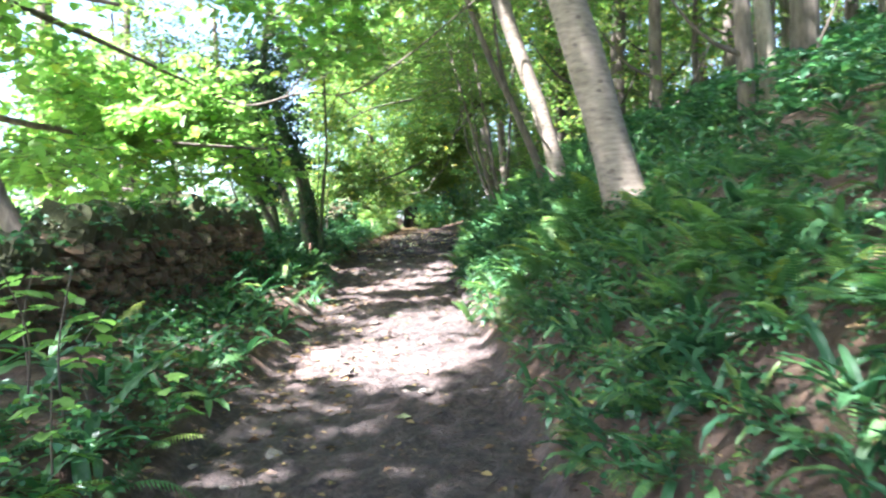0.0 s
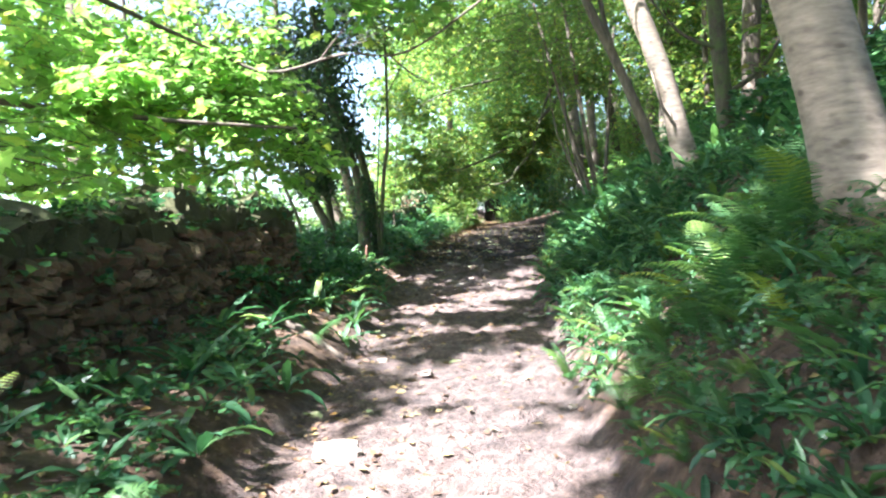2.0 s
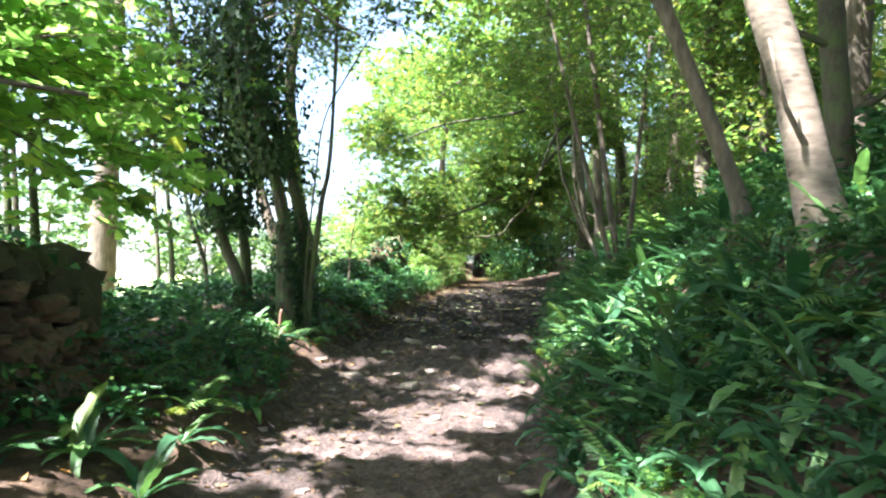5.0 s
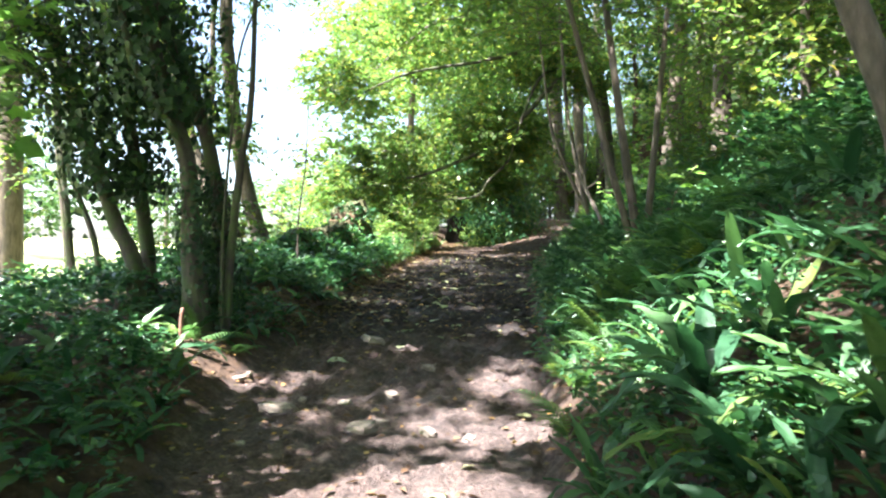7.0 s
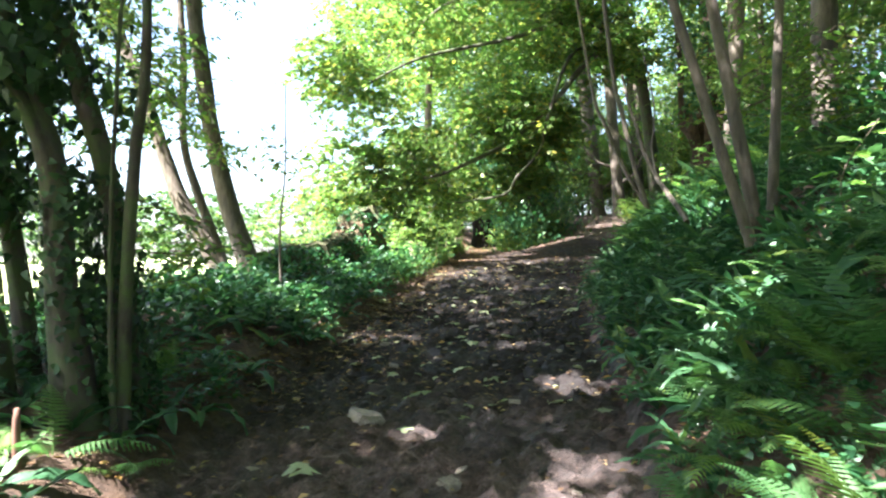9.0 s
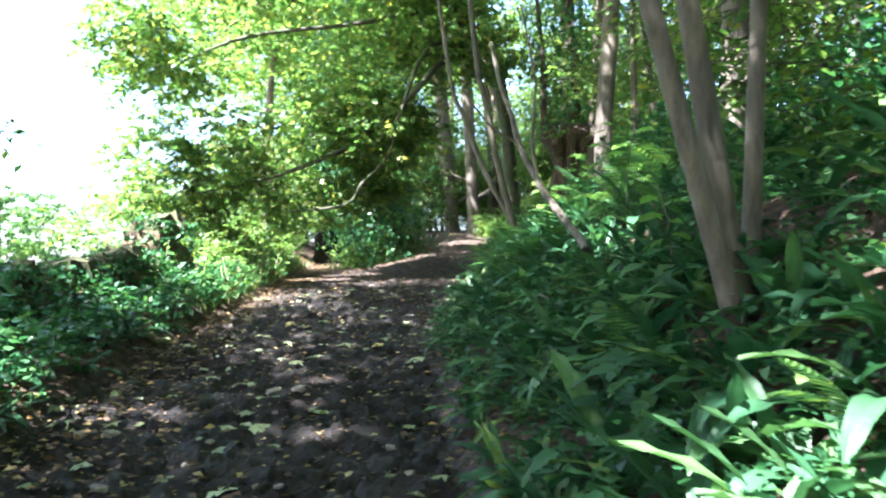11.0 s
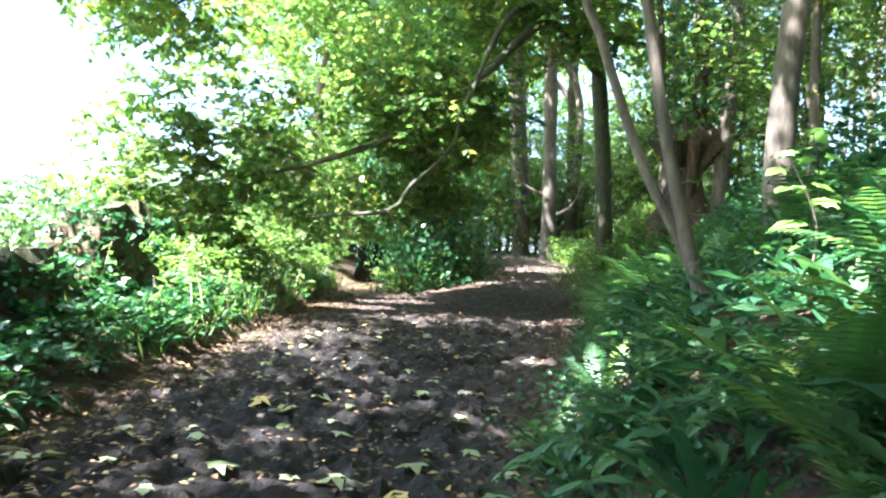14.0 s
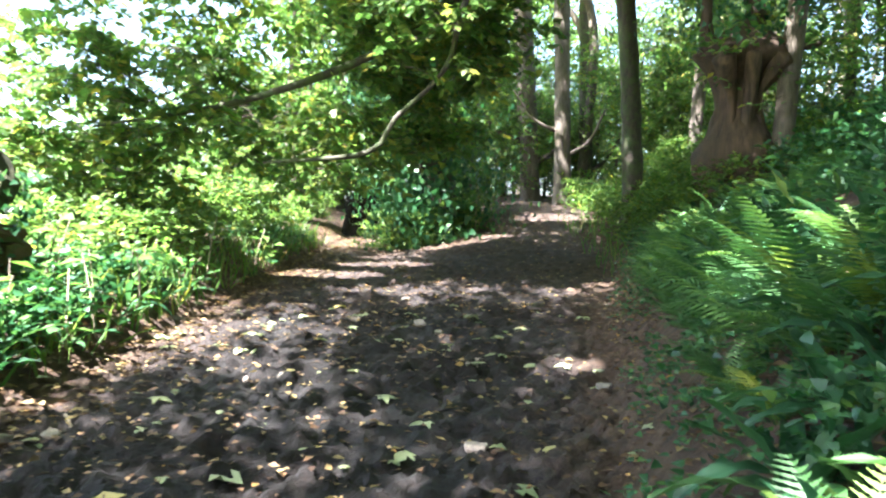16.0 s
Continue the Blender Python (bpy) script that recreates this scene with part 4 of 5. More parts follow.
def wall_run(name, label, x0, y0, x1, y1, height, broken, thick=.45, seed=1, course=(.085, .17), width=(.16, .36), ragged=0.0, cover=0, blocks=STONES, dip=0.0):
    """A dry-stone wall from (x0, y0) to (x1, y1). broken: the length over which the far end tumbles down."""
    r = np.random.default_rng(seed)
    w = tagged(new(name), label, "wall", kind="structure")
    way = np.array([x1 - x0, y1 - y0])
    long = np.linalg.norm(way)
    way = way / long
    turn = math.atan2(way[1], way[0])
    nrm = np.array([way[1], -way[0]])

    def top(s):
        return height * (1 - ragged * fbm(s * 1.1, 2.0, seed + 3)) * (1 - dip * (1 - smooth(.75, 1.0, s))) * min(1, .12 + .88 * (long - s) / max(broken, .01))

    def foot(s):
        p = np.array([x0, y0]) + way * s
        return float(land(p[0] + nrm[0] * thick / 2, p[1] + nrm[1] * thick / 2, False))
    # the packed middle of the wall
    k = 40
    v, f = [], []
    for i in range(k + 1):
        s = long * i / k * .985
        p = np.array([x0, y0]) + way * s
        for side, hh in ((1, -.1), (1, 1), (-1, 1), (-1, -.1)):
            q = p + nrm * side * (thick / 2 - .15)
            v.append((q[0], q[1], foot(s) - .1 if hh < 0 else foot(s) + top(s) - .06))
    for i in range(k):
        for j in range(4):
            f += [i * 4 + j, i * 4 + (j + 1) % 4, i * 4 + 4 + (j + 1) % 4, i * 4 + 4 + j]
    f += [k * 4, k * 4 + 1, k * 4 + 2, k * 4 + 3]
    under(new("core", mesh_of("core", np.array(v), f, np.full(k * 4 + 1, 4), M_STONE)), w)
    z = 0.0
    while z < height:
        ch = r.uniform(*course) * (1.15 if z < .3 else 1)
        s = r.uniform(0, .2)
        while s < long:
            ln = r.uniform(*width) * (ch / .12) ** .5
            if z + ch * .6 < top(s + ln / 2):
                p = np.array([x0, y0]) + way * (s + ln / 2) + nrm * (thick / 2 - .1 + r.normal(0, .03))
                ob = under(new("stone", blocks[r.integers(len(blocks))]), w)
                ob.matrix_basis = pose(p[0], p[1], foot(s + ln / 2) + z + ch / 2 + r.normal(0, .018), r.normal(0, 10), r.normal(0, 12), math.degrees(turn) + r.normal(0, 10)) @ Matrix.Diagonal((ln * r.uniform(1.0, 1.25), .28, ch * r.uniform(1.0, 1.45), 1))
            s += ln
        z += ch
    s = .05
    while s < long - broken * .4:
        ln = r.uniform(.16, .34)
        p = np.array([x0, y0]) + way * (s + ln / 2)
        h = r.uniform(.16, .42)
        ob = under(new("cope_stone", COPES[r.integers(len(COPES))]), w)
        ob.matrix_basis = pose(p[0], p[1], foot(s) + top(s) + h * .3, r.normal(0, 14), r.normal(0, 18), math.degrees(turn) + r.normal(0, 14)) @ Matrix.Diagonal((ln * 1.15, thick * r.uniform(.7, 1.05), h, 1))
        s += ln * r.uniform(.9, 1.3)
    for k, side, far in itertools.product(range(int(height / .125) + 1), (-.3, .02, .3), (0, 1)):      # the end faces
        if k * .125 < top(long * far) - .05:
            p = np.array([x0, y0]) + way * (long * far) + nrm * side * thick + way * (.06 - .12 * far)
            ob = under(new("stone", blocks[r.integers(len(blocks))]), w)
            ob.matrix_basis = pose(p[0], p[1], foot(long * far) + .06 + .125 * k, 0, r.normal(0, 4), math.degrees(turn) + r.normal(0, 6)) @ Matrix.Diagonal((.26, thick * .36, .14, 1))
    # moss cushions along the top
    n = int(long * 38)
    ss = r.uniform(0, long - broken * .3, n)
    at = np.array([[x0 + way[0] * a + nrm[0] * b, y0 + way[1] * a + nrm[1] * b, foot(a) + top(a) + .2 * r.uniform(.4, 1.1)] for a, b in zip(ss, r.uniform(-.24, .24, n))])
    c = np.repeat(at, 10, 0)
    d = r.normal(0, 1, c.shape)
    under(tagged(new("moss", leaf_mesh("moss", c + r.normal(0, .035, c.shape), d, r.normal(0, .5, c.shape) + [0, 0, 1], r.uniform(.03, .07, len(c)), M_MOSS)), kind="stuff"), w)
    n = int(long * 26)                                         # ivy sprigs along the top and hanging over the face
    ss, off = r.uniform(0, long - broken * .2, n), r.uniform(-.22, .3, n)
    at = np.array([[x0 + way[0] * a + nrm[0] * b, y0 + way[1] * a + nrm[1] * b, foot(a) + top(a) + .26 - .9 * max(0, b - .16) * r.uniform(0, 4)] for a, b in zip(ss, off)])
    at, d, nm, sz, _, _ = sprays(at, 6, .22, .065, seed + 40, .1, .6)
    under(tagged(new("ivy", leaf_mesh("ivy", at, d, nm, sz, M_HERB, LEAF_IVY)), kind="stuff"), w)
    if cover:                                                  # ivy and herbs grown over it
        a, b, up = r.uniform(-.08, long + .08, cover), r.uniform(-.55, .55, cover) * thick, r.uniform(.05, 1.0, cover)
        face_ = r.integers(0, 4, cover)
        b = np.where(face_ == 0, thick * .6, np.where(face_ == 1, -thick * .6, b)) + r.normal(0, .04, cover)
        up = np.where(face_ == 2, 1.25, up * 1.2)
        a = np.where(face_ == 3, -.12, a) + r.normal(0, .04, cover)
        at = np.column_stack([x0 + way[0] * a + nrm[0] * b, y0 + way[1] * a + nrm[1] * b, [foot(min(max(q, 0), long)) + height * h_ for q, h_ in zip(a, up)]])
        under(tagged(new("ivy", leaf_mesh("ivy", at, r.normal(0, 1, at.shape), r.normal(0, .6, at.shape) + [nrm[0], nrm[1], .6], r.uniform(.04, .09, cover), M_HERB, LEAF_IVY)), kind="stuff"), w)
    return w


wall_run("wall_1", "mossy dark dry-stone field wall with a tumbled end", -2.86, 4.25, -2.66, 10.5, .76, 1.3, seed=4, course=(.045, .11), width=(.08, .25), ragged=.16, dip=.3)
wall_run("wall_2", "low ruined dry-stone wall sunk in greenery", -3.35, 19.4, -3.2, 23.4, .36, .5, seed=6, ragged=.6, cover=2200, blocks=STONES)
wall_run("wall_3", "mossy upstanding stub of old stone wall", -3.35, 23.6, -3.15, 24.5, .72, .3, seed=8, thick=.6, cover=700)


# ---- ferns ----
def frond_mesh(name, seed, arch, pairs=17, teeth=3):
    """A feathered frond of unit length growing up and out along +x; toothed leaflets along a thin rib."""
    r = np.random.default_rng(seed)
    v, loops, sizes = [], [], []

    def rib(t):
        a = arch * t
        return np.array([math.sin(a) / arch if arch else 0, 0.0, (1 - math.cos(a)) / -arch]) if arch else np.array([t, 0, 0])

    def face(pts):
        k = len(v)
        v.extend(pts)
        loops.extend(range(k, k + len(pts)))
        sizes.append(len(pts))
    for i in range(pairs):
        t = .14 + .86 * (i + .5) / pairs
        base = rib(t)
        tang = rib(min(1, t + .02)) - rib(t - .02)
        tang /= np.linalg.norm(tang)
        ln = .2 * (math.sin(math.pi * min(1, (t - .06) ** .75)) ** .8 + .03) * r.uniform(.9, 1.1)
        for side in (1, -1):
            d = np.array([0, side, 0]) * .93 + tang * .35
            d[2] -= .12 + r.normal(0, .06)
            d /= np.linalg.norm(d)
            w = .043 * (ln / .2) ** .35
            up, lo = [], []
            for k in range(teeth * 2 + 1):
                q = k / (teeth * 2)
                ww = w * (1 - q ** 1.6) * (1.0 if k % 2 else .62)
                p = base + d * ln * q + np.array([0, 0, -.05 * q * q])
                up.append(p + tang * ww * .55)
                lo.append(p - tang * ww * .55)
            face(up + lo[::-1][1:] if side < 0 else (up + lo[::-1][1:])[::-1])
    for k in range(10):
        a, b = rib(k / 10), rib((k + 1) / 10)
        wa, wb = .007 * (1 - k / 11), .007 * (1 - (k + 1) / 11)
        face([a + [0, wa, .003], a + [0, -wa, .003], b + [0, -wb, .003], b + [0, wb, .003]])
    return mesh_of(name, np.array(v), loops, sizes, M_FERN)


def strap_mesh(name, seed, arch, width=.075):
    """A hart's-tongue frond: a long strap with a waved edge, a sunk rib, on a short stalk."""
    r = np.random.default_rng(seed)
    n = 13
    v, q = [], []
    ph = r.uniform(0, 6)
    for i in range(n):
        t = i / (n - 1)
        a = arch * t
        c = np.array([math.sin(a) / arch, 0, -(1 - math.cos(a)) / arch])
        nm = np.array([math.sin(a), 0, math.cos(a)])
        w = width * min(1, .12 + max(0, t - .08) * 6) * (1 - max(0, (t - .62) / .38) ** 2.0 * .97)
        wave = .016 * math.sin(t * 22 + ph) * (1 if t > .15 else 0)
        v += [c + [0, w, 0] + nm * (.018 + wave), c + [0, w * .5, 0] + nm * .014, c - nm * .004, c + [0, -w * .5, 0] + nm * .014, c + [0, -w, 0] + nm * (.018 - wave)]
    for i in range(n - 1):
        for j in range(4):
            q += [i * 5 + j, i * 5 + j + 1, i * 5 + j + 6, i * 5 + j + 5]
    return mesh_of(name, np.array(v), q, np.full((n - 1) * 4, 4), M_HART, True)


FRONDS = [frond_mesh("frond", 1 + i, a) for i, a in enumerate((.7, 1.0, 1.3, 1.6))]
FRONDS_LOW = [frond_mesh("frond", 11 + i, a, 15, 1) for i, a in enumerate((.8, 1.2, 1.5))]
STRAPS = [strap_mesh("frond", 21 + i, a, w) for i, (a, w) in enumerate(((.9, .07), (1.3, .08), (1.7, .075), (2.1, .085), (.6, .065)))]


def plant(name, label, category, group, meshes, x, y, count, size, r, tilt=(35, 65), lean=None, spread=360, heap=None):
    """A rosette of fronds on the ground at (x, y); lean: degrees towards which most fronds turn. With a heap, the fronds join that instead."""
    foot = pose(x, y, float(land(x, y)) - .02)
    if heap is None:
        e = tagged(new(name), label, category, group)
        e.matrix_basis = foot
    for k in range(count):
        az = (lean if lean is not None else 0) + (k + r.uniform(-.35, .35)) * spread / count - spread / 2
        me = meshes[r.integers(len(meshes))]
        s = size * r.uniform(.65, 1.15)
        m = pose(0, 0, 0, 0, 0, az) @ pose(0, 0, 0, r.normal(0, 14), -r.uniform(*tilt), 0) @ Matrix.Diagonal((s, s, s, 1))
        if heap is None:
            under(new("frond", me), e).matrix_basis = m
        else:
            heap.append((me, foot @ m))


def joined(name, label, category, heap, mat):
    """Many fronds as one mass."""
    data, vs, ls, ss, k = {}, [], [], [], 0
    for me, m in heap:
        if me.name not in data:
            co, lo, st = np.empty(len(me.vertices) * 3, np.float32), np.empty(len(me.loops), np.int32), np.empty(len(me.polygons), np.int32)
            me.vertices.foreach_get("co", co)
            me.loops.foreach_get("vertex_index", lo)
            me.polygons.foreach_get("loop_total", st)
            data[me.name] = co.reshape(-1, 3), lo, st
        co, lo, st = data[me.name]
        a = np.array(m)
        vs.append(co @ a[:3, :3].T + a[:3, 3])
        ls.append(lo + k)
        ss.append(st)
        k += len(co)
    tagged(new(name, mesh_of(name, np.concatenate(vs), np.concatenate(ls), np.concatenate(ss), mat, True)), label, category, kind="stuff")


TALL = [(1.02, 6.49, 0.50), (0.75, 7.16, 0.42), (1.06, 7.33, 0.42), (0.52, 7.05, 0.42), (0.26, 7.31, 0.36), (1.01, 20.16, 0.42), (0.24, 11.75, 0.40), (0.53, 12.08, 0.42), (0.51, 13.72, 0.36), (0.78, 20.29, 0.36), (0.40, 11.90, 0.34)]
BROAD = [(0.66, 10.89, 0.55), (0.87, 10.80, 0.55), (-1.92, 9.09, 0.36), (-1.92, 6.82, 0.32), (-1.56, 8.36, 0.30), (-2.60, 6.59, 0.42)]


def plant_ferns():
    kept = TALL[:2] + TALL[5:8] + BROAD[:2]
    r = np.random.default_rng(211)
    heap_f, heap_h = [], []
    done, tries, straps = [], 0, 0
    while len(done) < 1350 and tries < 20000:                   # right bank
        tries += 1
        y = r.uniform(1.0, 29) if tries % 5 else r.uniform(.8, 5.5)
        d = r.uniform(.12, 1.1) if r.uniform() < .5 else r.uniform(1.0, 4.2)
        x = path_right(y) + d
        if y > 20.5 and d < .4 or y < 3 and d < .45:
            continue
        if any((x - a) ** 2 + (y - b) ** 2 < .3 ** 2 for a, b, _ in kept):
            continue
        if min([(x - a) ** 2 + (y - b) ** 2 for a, b in done] or [9]) < (.135 if d < 1.1 else .25) ** 2:
            continue
        done.append((x, y))
        far = d > 1.5 or y > 24
        if not (y < 5 and d < .7) and lattice(x * .7 + 3, y * .55, 61) > (.54 if y < 9 else .84 if y < 18 else .58):
            size = r.uniform(.38, .62) * (.65 if d < .55 else 1) *  (.55 if y < 5.8 else 1)
            plant("male_fern", "feathery green male fern on the bank", "fern", "ferns on the bank", FRONDS_LOW if far else FRONDS, x, y, r.integers(6, 10), size, r, (48, 80), 180, 330, heap_f if far else None)
        else:
            size = r.uniform(.34, .54) * (.75 if d < .4 else 1) * (.55 if y < 5.8 else .72 if y < 9 else .9)
            straps += not far
            plant("harts_tongue_fern", "glossy strap-leaved hart's-tongue fern", "fern", "ferns on the bank", STRAPS, x, y, r.integers(7, 12), size, r, (30, 75), 180, 330, heap_h if far or straps > 185 else None)
    for k in range(230):                                        # small ferns between the larger ones, low on the bank
        y = r.uniform(1.6, 10.5) if k % 3 else r.uniform(10, 20)
        x = path_right(y) + r.uniform(.28, 1.7)
        if k % 4 == 0:
            plant("male_fern", "", "", "", FRONDS_LOW, x, y, r.integers(5, 8), r.uniform(.28, .42), r, (35, 70), 180, 340, heap_f)
        else:
            plant("harts_tongue_fern", "", "", "", STRAPS, x, y, r.integers(6, 10), r.uniform(.2, .36), r, (25, 70), 180, 340, heap_h)
    for k in range(70):                                         # the foot of the bank where the walk begins
        y = r.uniform(1.1, 4.2)
        x = path_right(y) + r.uniform(.16, 1.1)
        plant("male_fern", "", "", "", FRONDS_LOW if k % 2 else STRAPS, x, y, r.integers(6, 9), r.uniform(.16, .3), r, (30, 65), 180, 350, heap_f if k % 2 else heap_h)
    done, tries = [], 0
    while len(done) < 190 and tries < 9000:                    # left bank
        tries += 1
        y = r.uniform(1.5, 26)
        d = r.uniform(.15, 1.15)
        x = path_left(y) - d
        if x < -2.35 and y < 10.5 or (7.3 < y < 9.0 and r.uniform() < .8):
            continue
        if min([(x - a) ** 2 + (y - b) ** 2 for a, b in done] or [9]) < .22 ** 2:
            continue
        done.append((x, y))
        if r.uniform() < .14:
            plant("male_fern", "feathery green male fern on the bank", "fern", "ferns by the wall", FRONDS, x, y, 6, r.uniform(.35, .5), r, (30, 60))
        else:
            plant("harts_tongue_fern", "dark glossy hart's-tongue fern beside the path", "fern", "ferns by the wall", STRAPS, x, y, r.integers(6, 11), r.uniform(.28, .46), r, (25, 65), heap=None if len(done) < 120 else heap_h)
    for x, y, size in TALL:      # large feathery ferns beside the path
        plant("male_fern", "tall feathery male fern with arching fronds", "fern", "ferns on the bank", FRONDS, x, y, 8, size, r, (50, 82), 180, 340)
    for x, y, size in BROAD:      # large hart's-tongues
        plant("harts_tongue_fern", "large glossy hart's-tongue fern with wavy straps", "fern", "ferns on the bank", STRAPS, x, y, 10, size, r, (35, 78), 180, 340)
    joined("fern_cover", "feathery ferns covering the upper bank", "ferns", heap_f, M_FERN_MASS)
    joined("fern_cover", "strap-leaved ferns covering the upper bank", "ferns", heap_h, M_HART_MASS)


plant_ferns()


def scatter_leaves(name, label, category, n, pick, mat, size, shape, seed, lift=(.02, .2), per=7, length=.18):
    """Low leafy cover as one mass."""
    r = np.random.default_rng(seed)
    p = pick(r, n)
    z = land(p[:, 0], p[:, 1]) + r.uniform(*lift, len(p))
    at, d, nrm, sz, a, b = sprays(np.column_stack([p, z]), per, length, size, seed, -.15, .6)
    tagged(new(name, leaf_mesh(name, at, d, nrm, sz, mat, shape)), label, category, kind="stuff")


def right_bank(r, n):
    y = r.uniform(0, 34, n * 2)
    d = np.abs(r.normal(.1, 1.5, n * 2)) + .1
    p = np.column_stack([path_right(y) + d, y])
    return p[fbm(p[:, 0] * .8, p[:, 1] * .8, 5, 2) > .42][:n]


def left_bank(r, n):
    y = r.uniform(0, 32, n * 2)
    d = np.abs(r.normal(.2, .7, n * 2)) + .12
    p = np.column_stack([path_left(y) - d, y])
    return p[(fbm(p[:, 0] * .8, p[:, 1] * .8, 6, 2) > .45) & ~((p[:, 1] > 7.3) & (p[:, 1] < 9) & (p[:, 0] > -2.3)) & ((p[:, 1] > 8) | (r.uniform(0, 1, len(p)) < .7))][:n]


def slope(r, n):
    y = r.uniform(0, 55, n)
    return np.column_stack([path_right(y) + 2.2 + np.abs(r.normal(0, 7, n)), y])


def fork_bank(r, n):
    a = np.column_stack([r.normal(.1, .45, n // 3), r.uniform(32.2, 36, n // 3)])
    b = np.column_stack([r.uniform(-5.5, -2.35, n // 3), r.uniform(25, 38, n // 3)])
    c = np.column_stack([r.uniform(3.2, 6.5, n // 3), r.uniform(28, 36, n // 3)])
    return np.concatenate([a, b, c])


scatter_leaves("bank_herbs", "low green herbs and ivy on the bank", "ground cover", 4000, right_bank, M_HERB, .034, LEAF_IVY, 221)
scatter_leaves("bank_herbs", "low dark green herbs along the bank", "ground cover", 2000, left_bank, M_HERB, .045, LEAF_IVY, 222)
scatter_leaves("slope_herbs", "bramble and fern cover on the wooded slope", "ground cover", 22000, slope, M_HERB, .1, LEAF_PLAIN, 223, (.02, .55), 9, .35)


def far_floor(r, n):
    return np.column_stack([r.uniform(-6, 13, n), r.uniform(44, 54, n)])


scatter_leaves("slope_herbs", "dense shaded undergrowth beyond the fork", "ground cover", 3000, far_floor, M_HERB, .17, LEAF_PLAIN, 228, (.05, 2.8), 9, .5)


def near_bank(r, n):
    y = r.uniform(.8, 21, n)
    return np.column_stack([path_right(y) + r.uniform(.25, 2.0, n), y])


scatter_leaves("bank_herbs", "low ivy and seedlings among the ferns", "ground cover", 8000, near_bank, M_HERB, .03, LEAF_IVY, 227, (.01, .1), 7, .14)


def field_edge(r, n):
    y = r.uniform(8, 18, n)
    return np.column_stack([path_left(y) - r.uniform(.9, 3.2, n), y])


scatter_leaves("bank_herbs", "leafy herbs behind the wall towards the field", "ground cover", 1900, field_edge, M_HERB, .07, LEAF_IVY, 229, (.02, .35), 8, .25)


def ruin_bank(r, n):
    return np.column_stack([r.uniform(-5.5, -2.35, n), r.uniform(16.5, 26, n)])


def bend_bank(r, n):
    y = r.uniform(13, 27, n)
    return np.column_stack([path_right(y) + np.abs(r.normal(.1, .8, n)) + .1, y])


scatter_leaves("bank_herbs", "leafy herbs and bramble by the bend", "ground cover", 800, bend_bank, M_HERB, .04, LEAF_IVY, 226, (.03, .3), 7, .22)
scatter_leaves("bank_herbs", "low green herbs along the ruined wall", "ground cover", 3000, ruin_bank, M_HERB, .07, LEAF_IVY, 225, (.02, .25), 8, .25)
scatter_leaves("fork_herbs", "sunlit nettles and herbs by the fork", "ground cover", 9000, fork_bank, M_HAZEL, .09, LEAF_PLAIN, 224, (.02, .6), 9, .3)


# ---- fallen log, stake, twig, stones ----
def fallen(name, label, category, points, mat, rough=.1, seed=0):
    tagged(new(name, tube(name, points, mat, 11, .1, rough, seed)), label, category)


def lying(x, y, r):
    return (x, y, float(land(x, y)) + r * .7, r)


fallen("log", "fallen branch log lying across the bank in sun", "log", [lying(-2.2, 8.0, .032), lying(-1.85, 7.95, .035), lying(-1.45, 7.9, .028)], M_BARK, .12, 3)
fallen("stake", "broken reddish stake standing in the bank", "stake", [(-2.42, 13.25, float(land(-2.42, 13.25)) - .1, .018), (-2.42, 13.25, 1.42, .016), (-2.41, 13.25, 1.52, .012)], M_STAKE, .2, 7)
fallen("dead_twig", "thin bleached twig sticking out of the ferns", "twig", [(1.35, 10.9, 2.2, .01), (1.75, 10.8, 2.15, .012), (1.95, 10.7, 2.0, .012), (2.1, 10.8, 1.75, .012)], M_DEADWOOD, .15, 9)
fallen("dead_twig", "long bleached stalk leaning out of the bank", "twig", [(.95, 17.3, 2.05, .004), (1.05, 17.0, 2.0, .006), (1.15, 16.7, 1.75, .007), (1.2, 16.5, 1.4, .008)], M_DEADWOOD, .1, 11)
fallen("dead_twig", "bare forked twig on the leaf litter", "twig", [lying(-1.9, 22.9, .008), lying(-1.75, 22.75, .01), lying(-1.65, 22.6, .008)], M_DEADWOOD, .1, 12)

PEBBLES = stone_meshes(6, bark("path_stone", (.16, .13, .11), (.4, .34, .29), (1, 1, 1), 14), 9)


def path_stones():
    r = np.random.default_rng(231)
    known = [(-.15, 4.75, .07), (-1.0, 6.0, .16), (-1.25, 14.8, .18), (-.9, 12.2, .12), (-1.7, 14.0, .12), (-1.5, 12.6, .16)]
    spots_ = known + [(r.uniform(path_left(y) - .1, path_right(y) + .05), y, r.uniform(.03, .09)) for y in r.uniform(3, 27, 75)]
    for x, y, s in spots_:
        ob = tagged(new("path_stone", PEBBLES[r.integers(6)]), "rounded pale stone bedded in the path mud", "stone", "stones in the path")
        ob.matrix_basis = pose(x, y, float(land(x, y)) + s * .06, r.normal(0, 8), r.normal(0, 8), r.uniform(0, 360)) @ Matrix.Diagonal((s * 1.3, s, s * .5, 1))


path_stones()


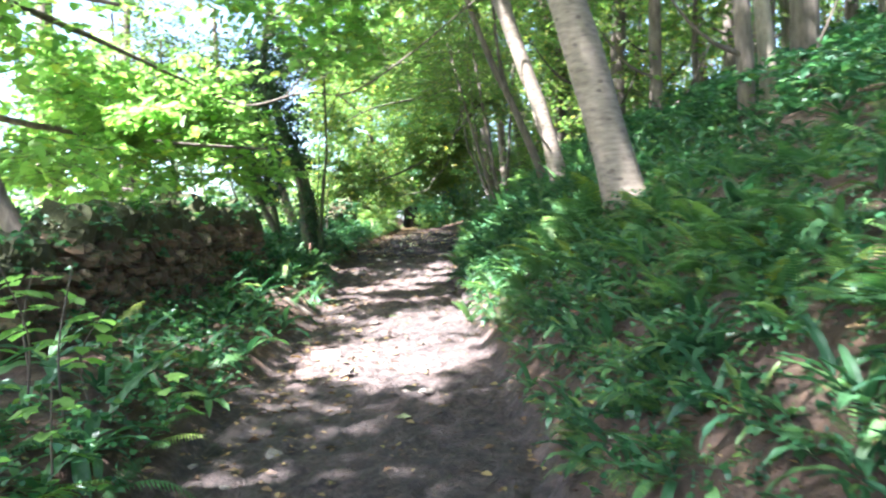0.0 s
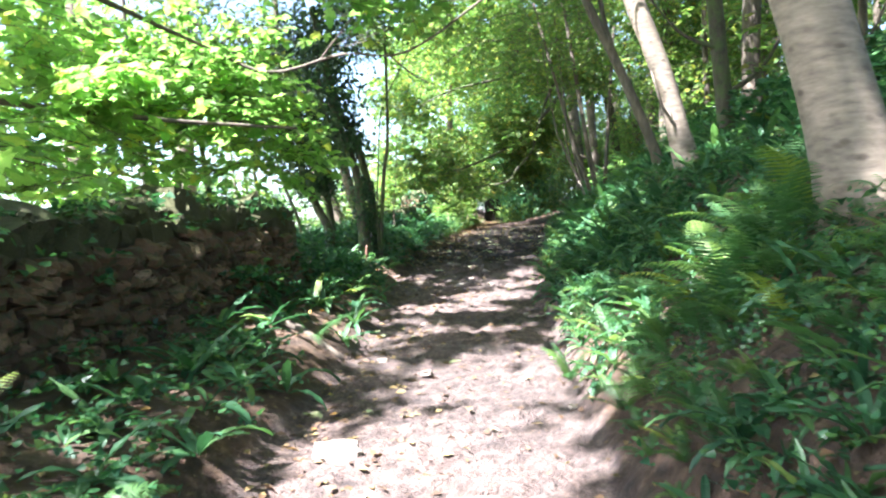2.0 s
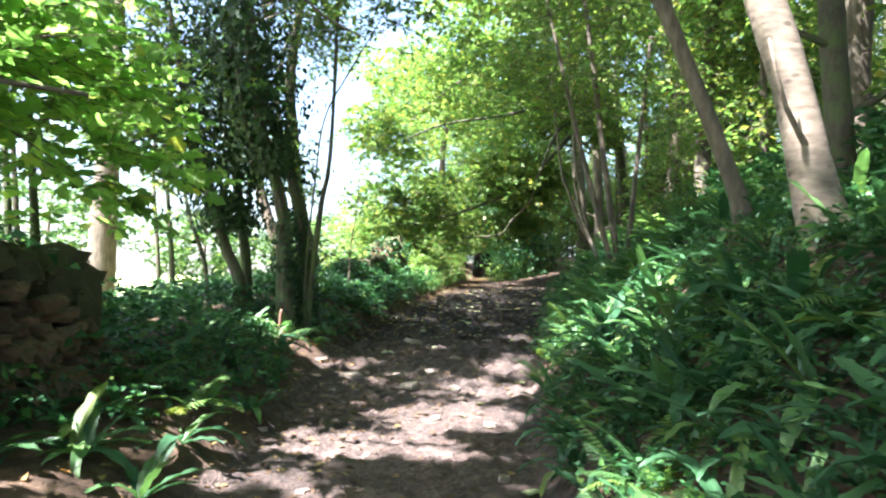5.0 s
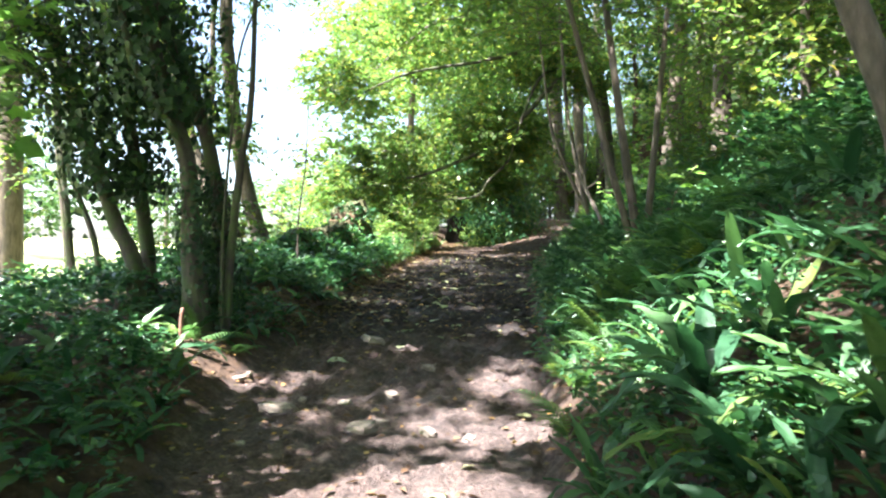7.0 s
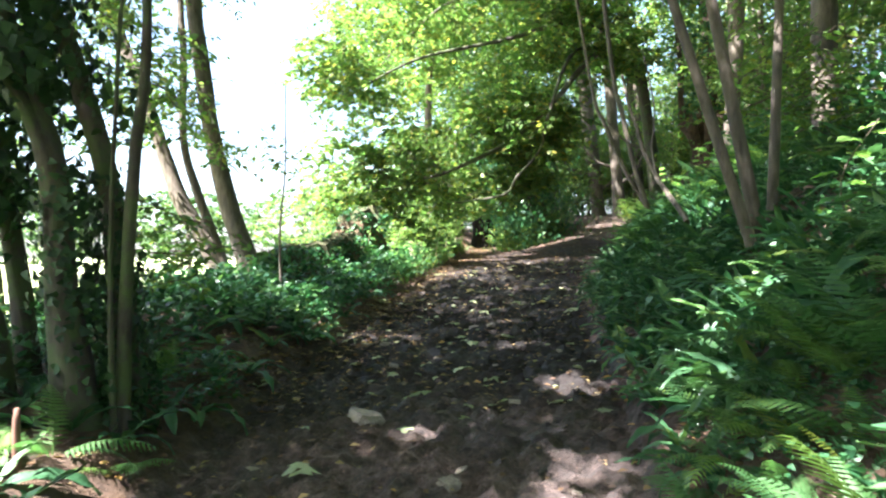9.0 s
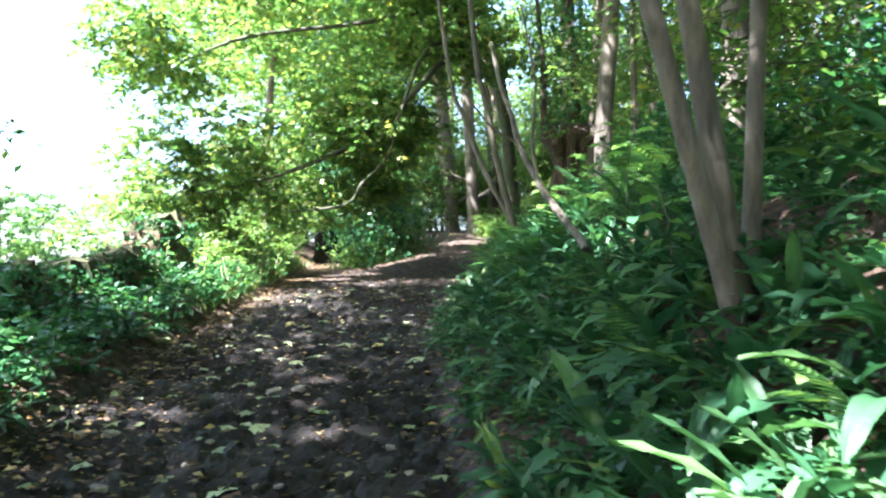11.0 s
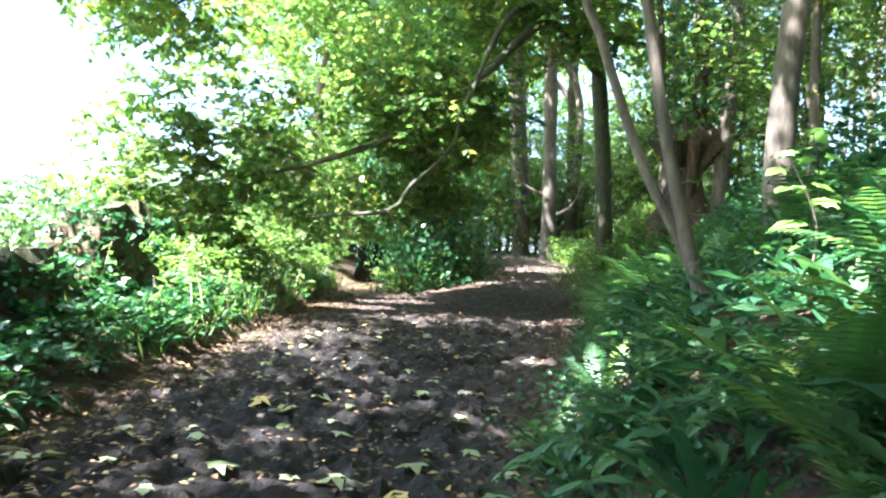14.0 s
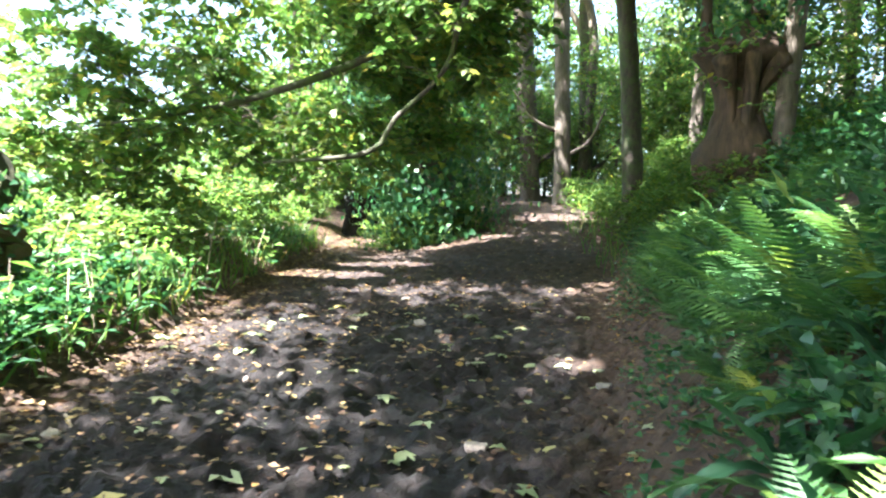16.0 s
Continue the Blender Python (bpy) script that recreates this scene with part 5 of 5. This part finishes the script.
# ---- fallen leaves ----
def fallen_leaves():
    r = np.random.default_rng(241)
    meshes = []
    for i in range(6):
        a = r.uniform(0, 6)
        sh = LEAF_MAPLE[0].copy()
        sh[:, 2] += .05 * np.sin(sh[:, 1] * 5 + a) + .03 * np.cos(sh[:, 0] * 6 + a)
        sh[:, 0] -= .4
        meshes.append(leaf_mesh("fallen_leaf", np.zeros((1, 3)), np.array([[1.0, 0, 0]]), np.array([[0, 0, 1.0]]), np.ones(1), M_FALLEN, (sh, LEAF_MAPLE[1])))
    for i in range(280):
        y = r.uniform(14.5, 26) if i < 262 else r.uniform(4, 15)
        x = r.uniform(path_left(y) - .25, path_right(y) + .15)
        s = r.uniform(.05, .13) if i % 4 else r.uniform(.13, .21)
        ob = tagged(new("fallen_leaf", meshes[i % 6]), "fallen yellowing sycamore leaf on the mud", "leaf", "fallen leaves on the path")
        ob.matrix_basis = pose(x, y, float(land(x, y)) + .016, r.normal(0, 5), r.normal(0, 5), r.uniform(0, 360)) @ Matrix.Diagonal((s, s, s, 1))
    n = 30000
    y = np.where(r.uniform(0, 1, n) < .35, r.uniform(1, 34, n), r.uniform(15, 36, n))
    x = np.where(r.uniform(0, 1, n) < .5, path_left(y) + r.normal(0, .45, n), r.uniform(-2.2, 1.6, n) + .35 * np.maximum(y - 23, 0) * r.uniform(0, 1, n))
    x = np.where(r.uniform(0, 1, n) < .25, path_right(y) + np.abs(r.normal(0, .8, n)), x)
    at = np.column_stack([x, y, land(x, y) + .012])
    nrm = r.normal(0, .3, (n, 3)) + [0, 0, 1]
    tagged(new("leaf_litter", leaf_mesh("leaf_litter", at, np.column_stack([r.normal(0, 1, (n, 2)), np.zeros(n)]), nrm, r.uniform(.025, .075, n), M_LITTER)), "brown and buff leaf litter strewn on the ground", "leaf litter", kind="stuff")


fallen_leaves()


# ---- saplings with broad leaves before the wall, grass and nettles in the sun ----
def sapling(x, y, tall, leaves, seed, mat, size=.12):
    r = np.random.default_rng(seed)
    z = float(land(x, y))
    e = tagged(new("sycamore_sapling"), "small sycamore sapling with yellow-green leaves", "sapling", "saplings")
    pts = [(x, y, z - .05, .007), (x + r.normal(0, .04), y, z + tall * .5, .005), (x + r.normal(0, .08), y + r.normal(0, .05), z + tall, .003)]
    under(new("stem", tube("stem", pts, M_TWIG, 6, .08, .05, seed)), e)
    c = spline(pts, .03)
    for k in range(leaves):
        p = c[int(len(c) * (.45 + .54 * (k + 1) / leaves)) - 1, :3]
        a = k * 2.4 + r.uniform(-.4, .4)
        d = np.array([[math.cos(a), math.sin(a), r.uniform(-.3, .2)]])
        under(new("leaf", leaf_mesh("leaf", (p + d[0] * .05)[None], d, np.array([[r.normal(0, .2), r.normal(0, .2), 1.0]]), np.array([size * r.uniform(.7, 1.2)]), mat, LEAF_MAPLE)), e)


for i, (x, y, tall, n) in enumerate([(-1.75, 3.3, .75, 8), (-1.95, 3.1, .6, 7), (-1.6, 2.9, .4, 6), (-2.1, 3.6, .7, 8), (-1.9, 2.7, .5, 7), (-1.5, 3.8, .3, 5), (-1.7, 2.5, .6, 9), (-2.2, 3.2, .8, 9), (-2.05, 2.5, .6, 9), (-2.3, 4.0, .6, 8), (-1.85, 3.75, .5, 8), (-1.6, 2.3, .5, 8), (1.4, 14.2, .6, 7), (1.7, 17.5, .7, 9), (2.0, 18.9, .8, 9), (1.6, 19.4, .6, 8), (1.35, 16.0, .5, 7), (2.2, 20.5, .7, 9)]):
    sapling(x, y, tall, n, 251 + i, M_SYCAMORE)


def grass():
    r = np.random.default_rng(261)
    n = 2600
    y = r.uniform(22.5, 33, n)
    x = path_left(y) - np.abs(r.normal(.1, .5, n)) - .05
    k = n // 4
    x[:k], y[:k] = r.normal(.2, .5, k), r.uniform(32, 35, k)
    x[k:k + 500], y[k:k + 500] = r.uniform(2.6, 4.5, 500), r.uniform(28.5, 33, 500)
    at = np.column_stack([x, y, land(x, y)])
    d = r.normal(0, .3, (n, 3)) + [0, 0, 1]
    shape = (np.array([(0, .03, 0), (.55, .025, .02), (1, 0, -.12), (.55, -.025, .02), (0, -.03, 0)]), [(0, 1, 3, 4), (1, 2, 3)])
    tagged(new("grass_tufts", leaf_mesh("grass_tufts", at, d, r.normal(0, 1, (n, 3)), r.uniform(.1, .34, n), M_GRASS, shape)), "tall sunlit grass along the path edge", "grass", kind="stuff")


grass()


# ---- tall weeds and bleached stalks in the sun beside the bend ----
def weed(x, y, tall, leaves, seed):
    r = np.random.default_rng(seed)
    z = float(land(x, y))
    e = tagged(new("weed"), "tall sunlit weed with pale stalk and pointed leaves", "weed", "weeds by the bend")
    lean = r.normal(0, .12, 2)
    pts = [(x, y, z - .05, .008), (x + lean[0] * .4, y + lean[1] * .4, z + tall * .5, .006), (x + lean[0], y + lean[1], z + tall, .003)]
    under(new("stalk", tube("stalk", pts, M_DEADWOOD if seed % 2 else M_TWIG, 6, .08, .05, seed)), e)
    c = spline(pts, .03)
    for k in range(leaves):
        p = c[int(len(c) * (.2 + .79 * (k + 1) / leaves)) - 1, :3]
        a = k * 2.4 + r.uniform(-.4, .4)
        d = np.array([[math.cos(a), math.sin(a), r.uniform(-.5, .3)]])
        under(new("leaf", leaf_mesh("leaf", p[None], d, np.array([[r.normal(0, .3), r.normal(0, .3), 1.0]]), np.array([r.uniform(.08, .2)]), M_GRASS, LEAF_PLAIN)), e)


def weeds():
    r = np.random.default_rng(271)
    for i in range(34):
        y = r.uniform(23.2, 29)
        weed(path_left(y) - r.uniform(.1, 1.1), y, r.uniform(.25, .7), int(r.integers(4, 9)), 300 + i)
    for i in range(12):
        weed(r.uniform(.2, 1.5), r.uniform(32.0, 33.4), r.uniform(.4, 1.0), 9, 340 + i)
    for i in range(8):
        weed(r.uniform(3.3, 4.1), r.uniform(33.0, 34.0), r.uniform(.4, .8), 9, 360 + i)


weeds()
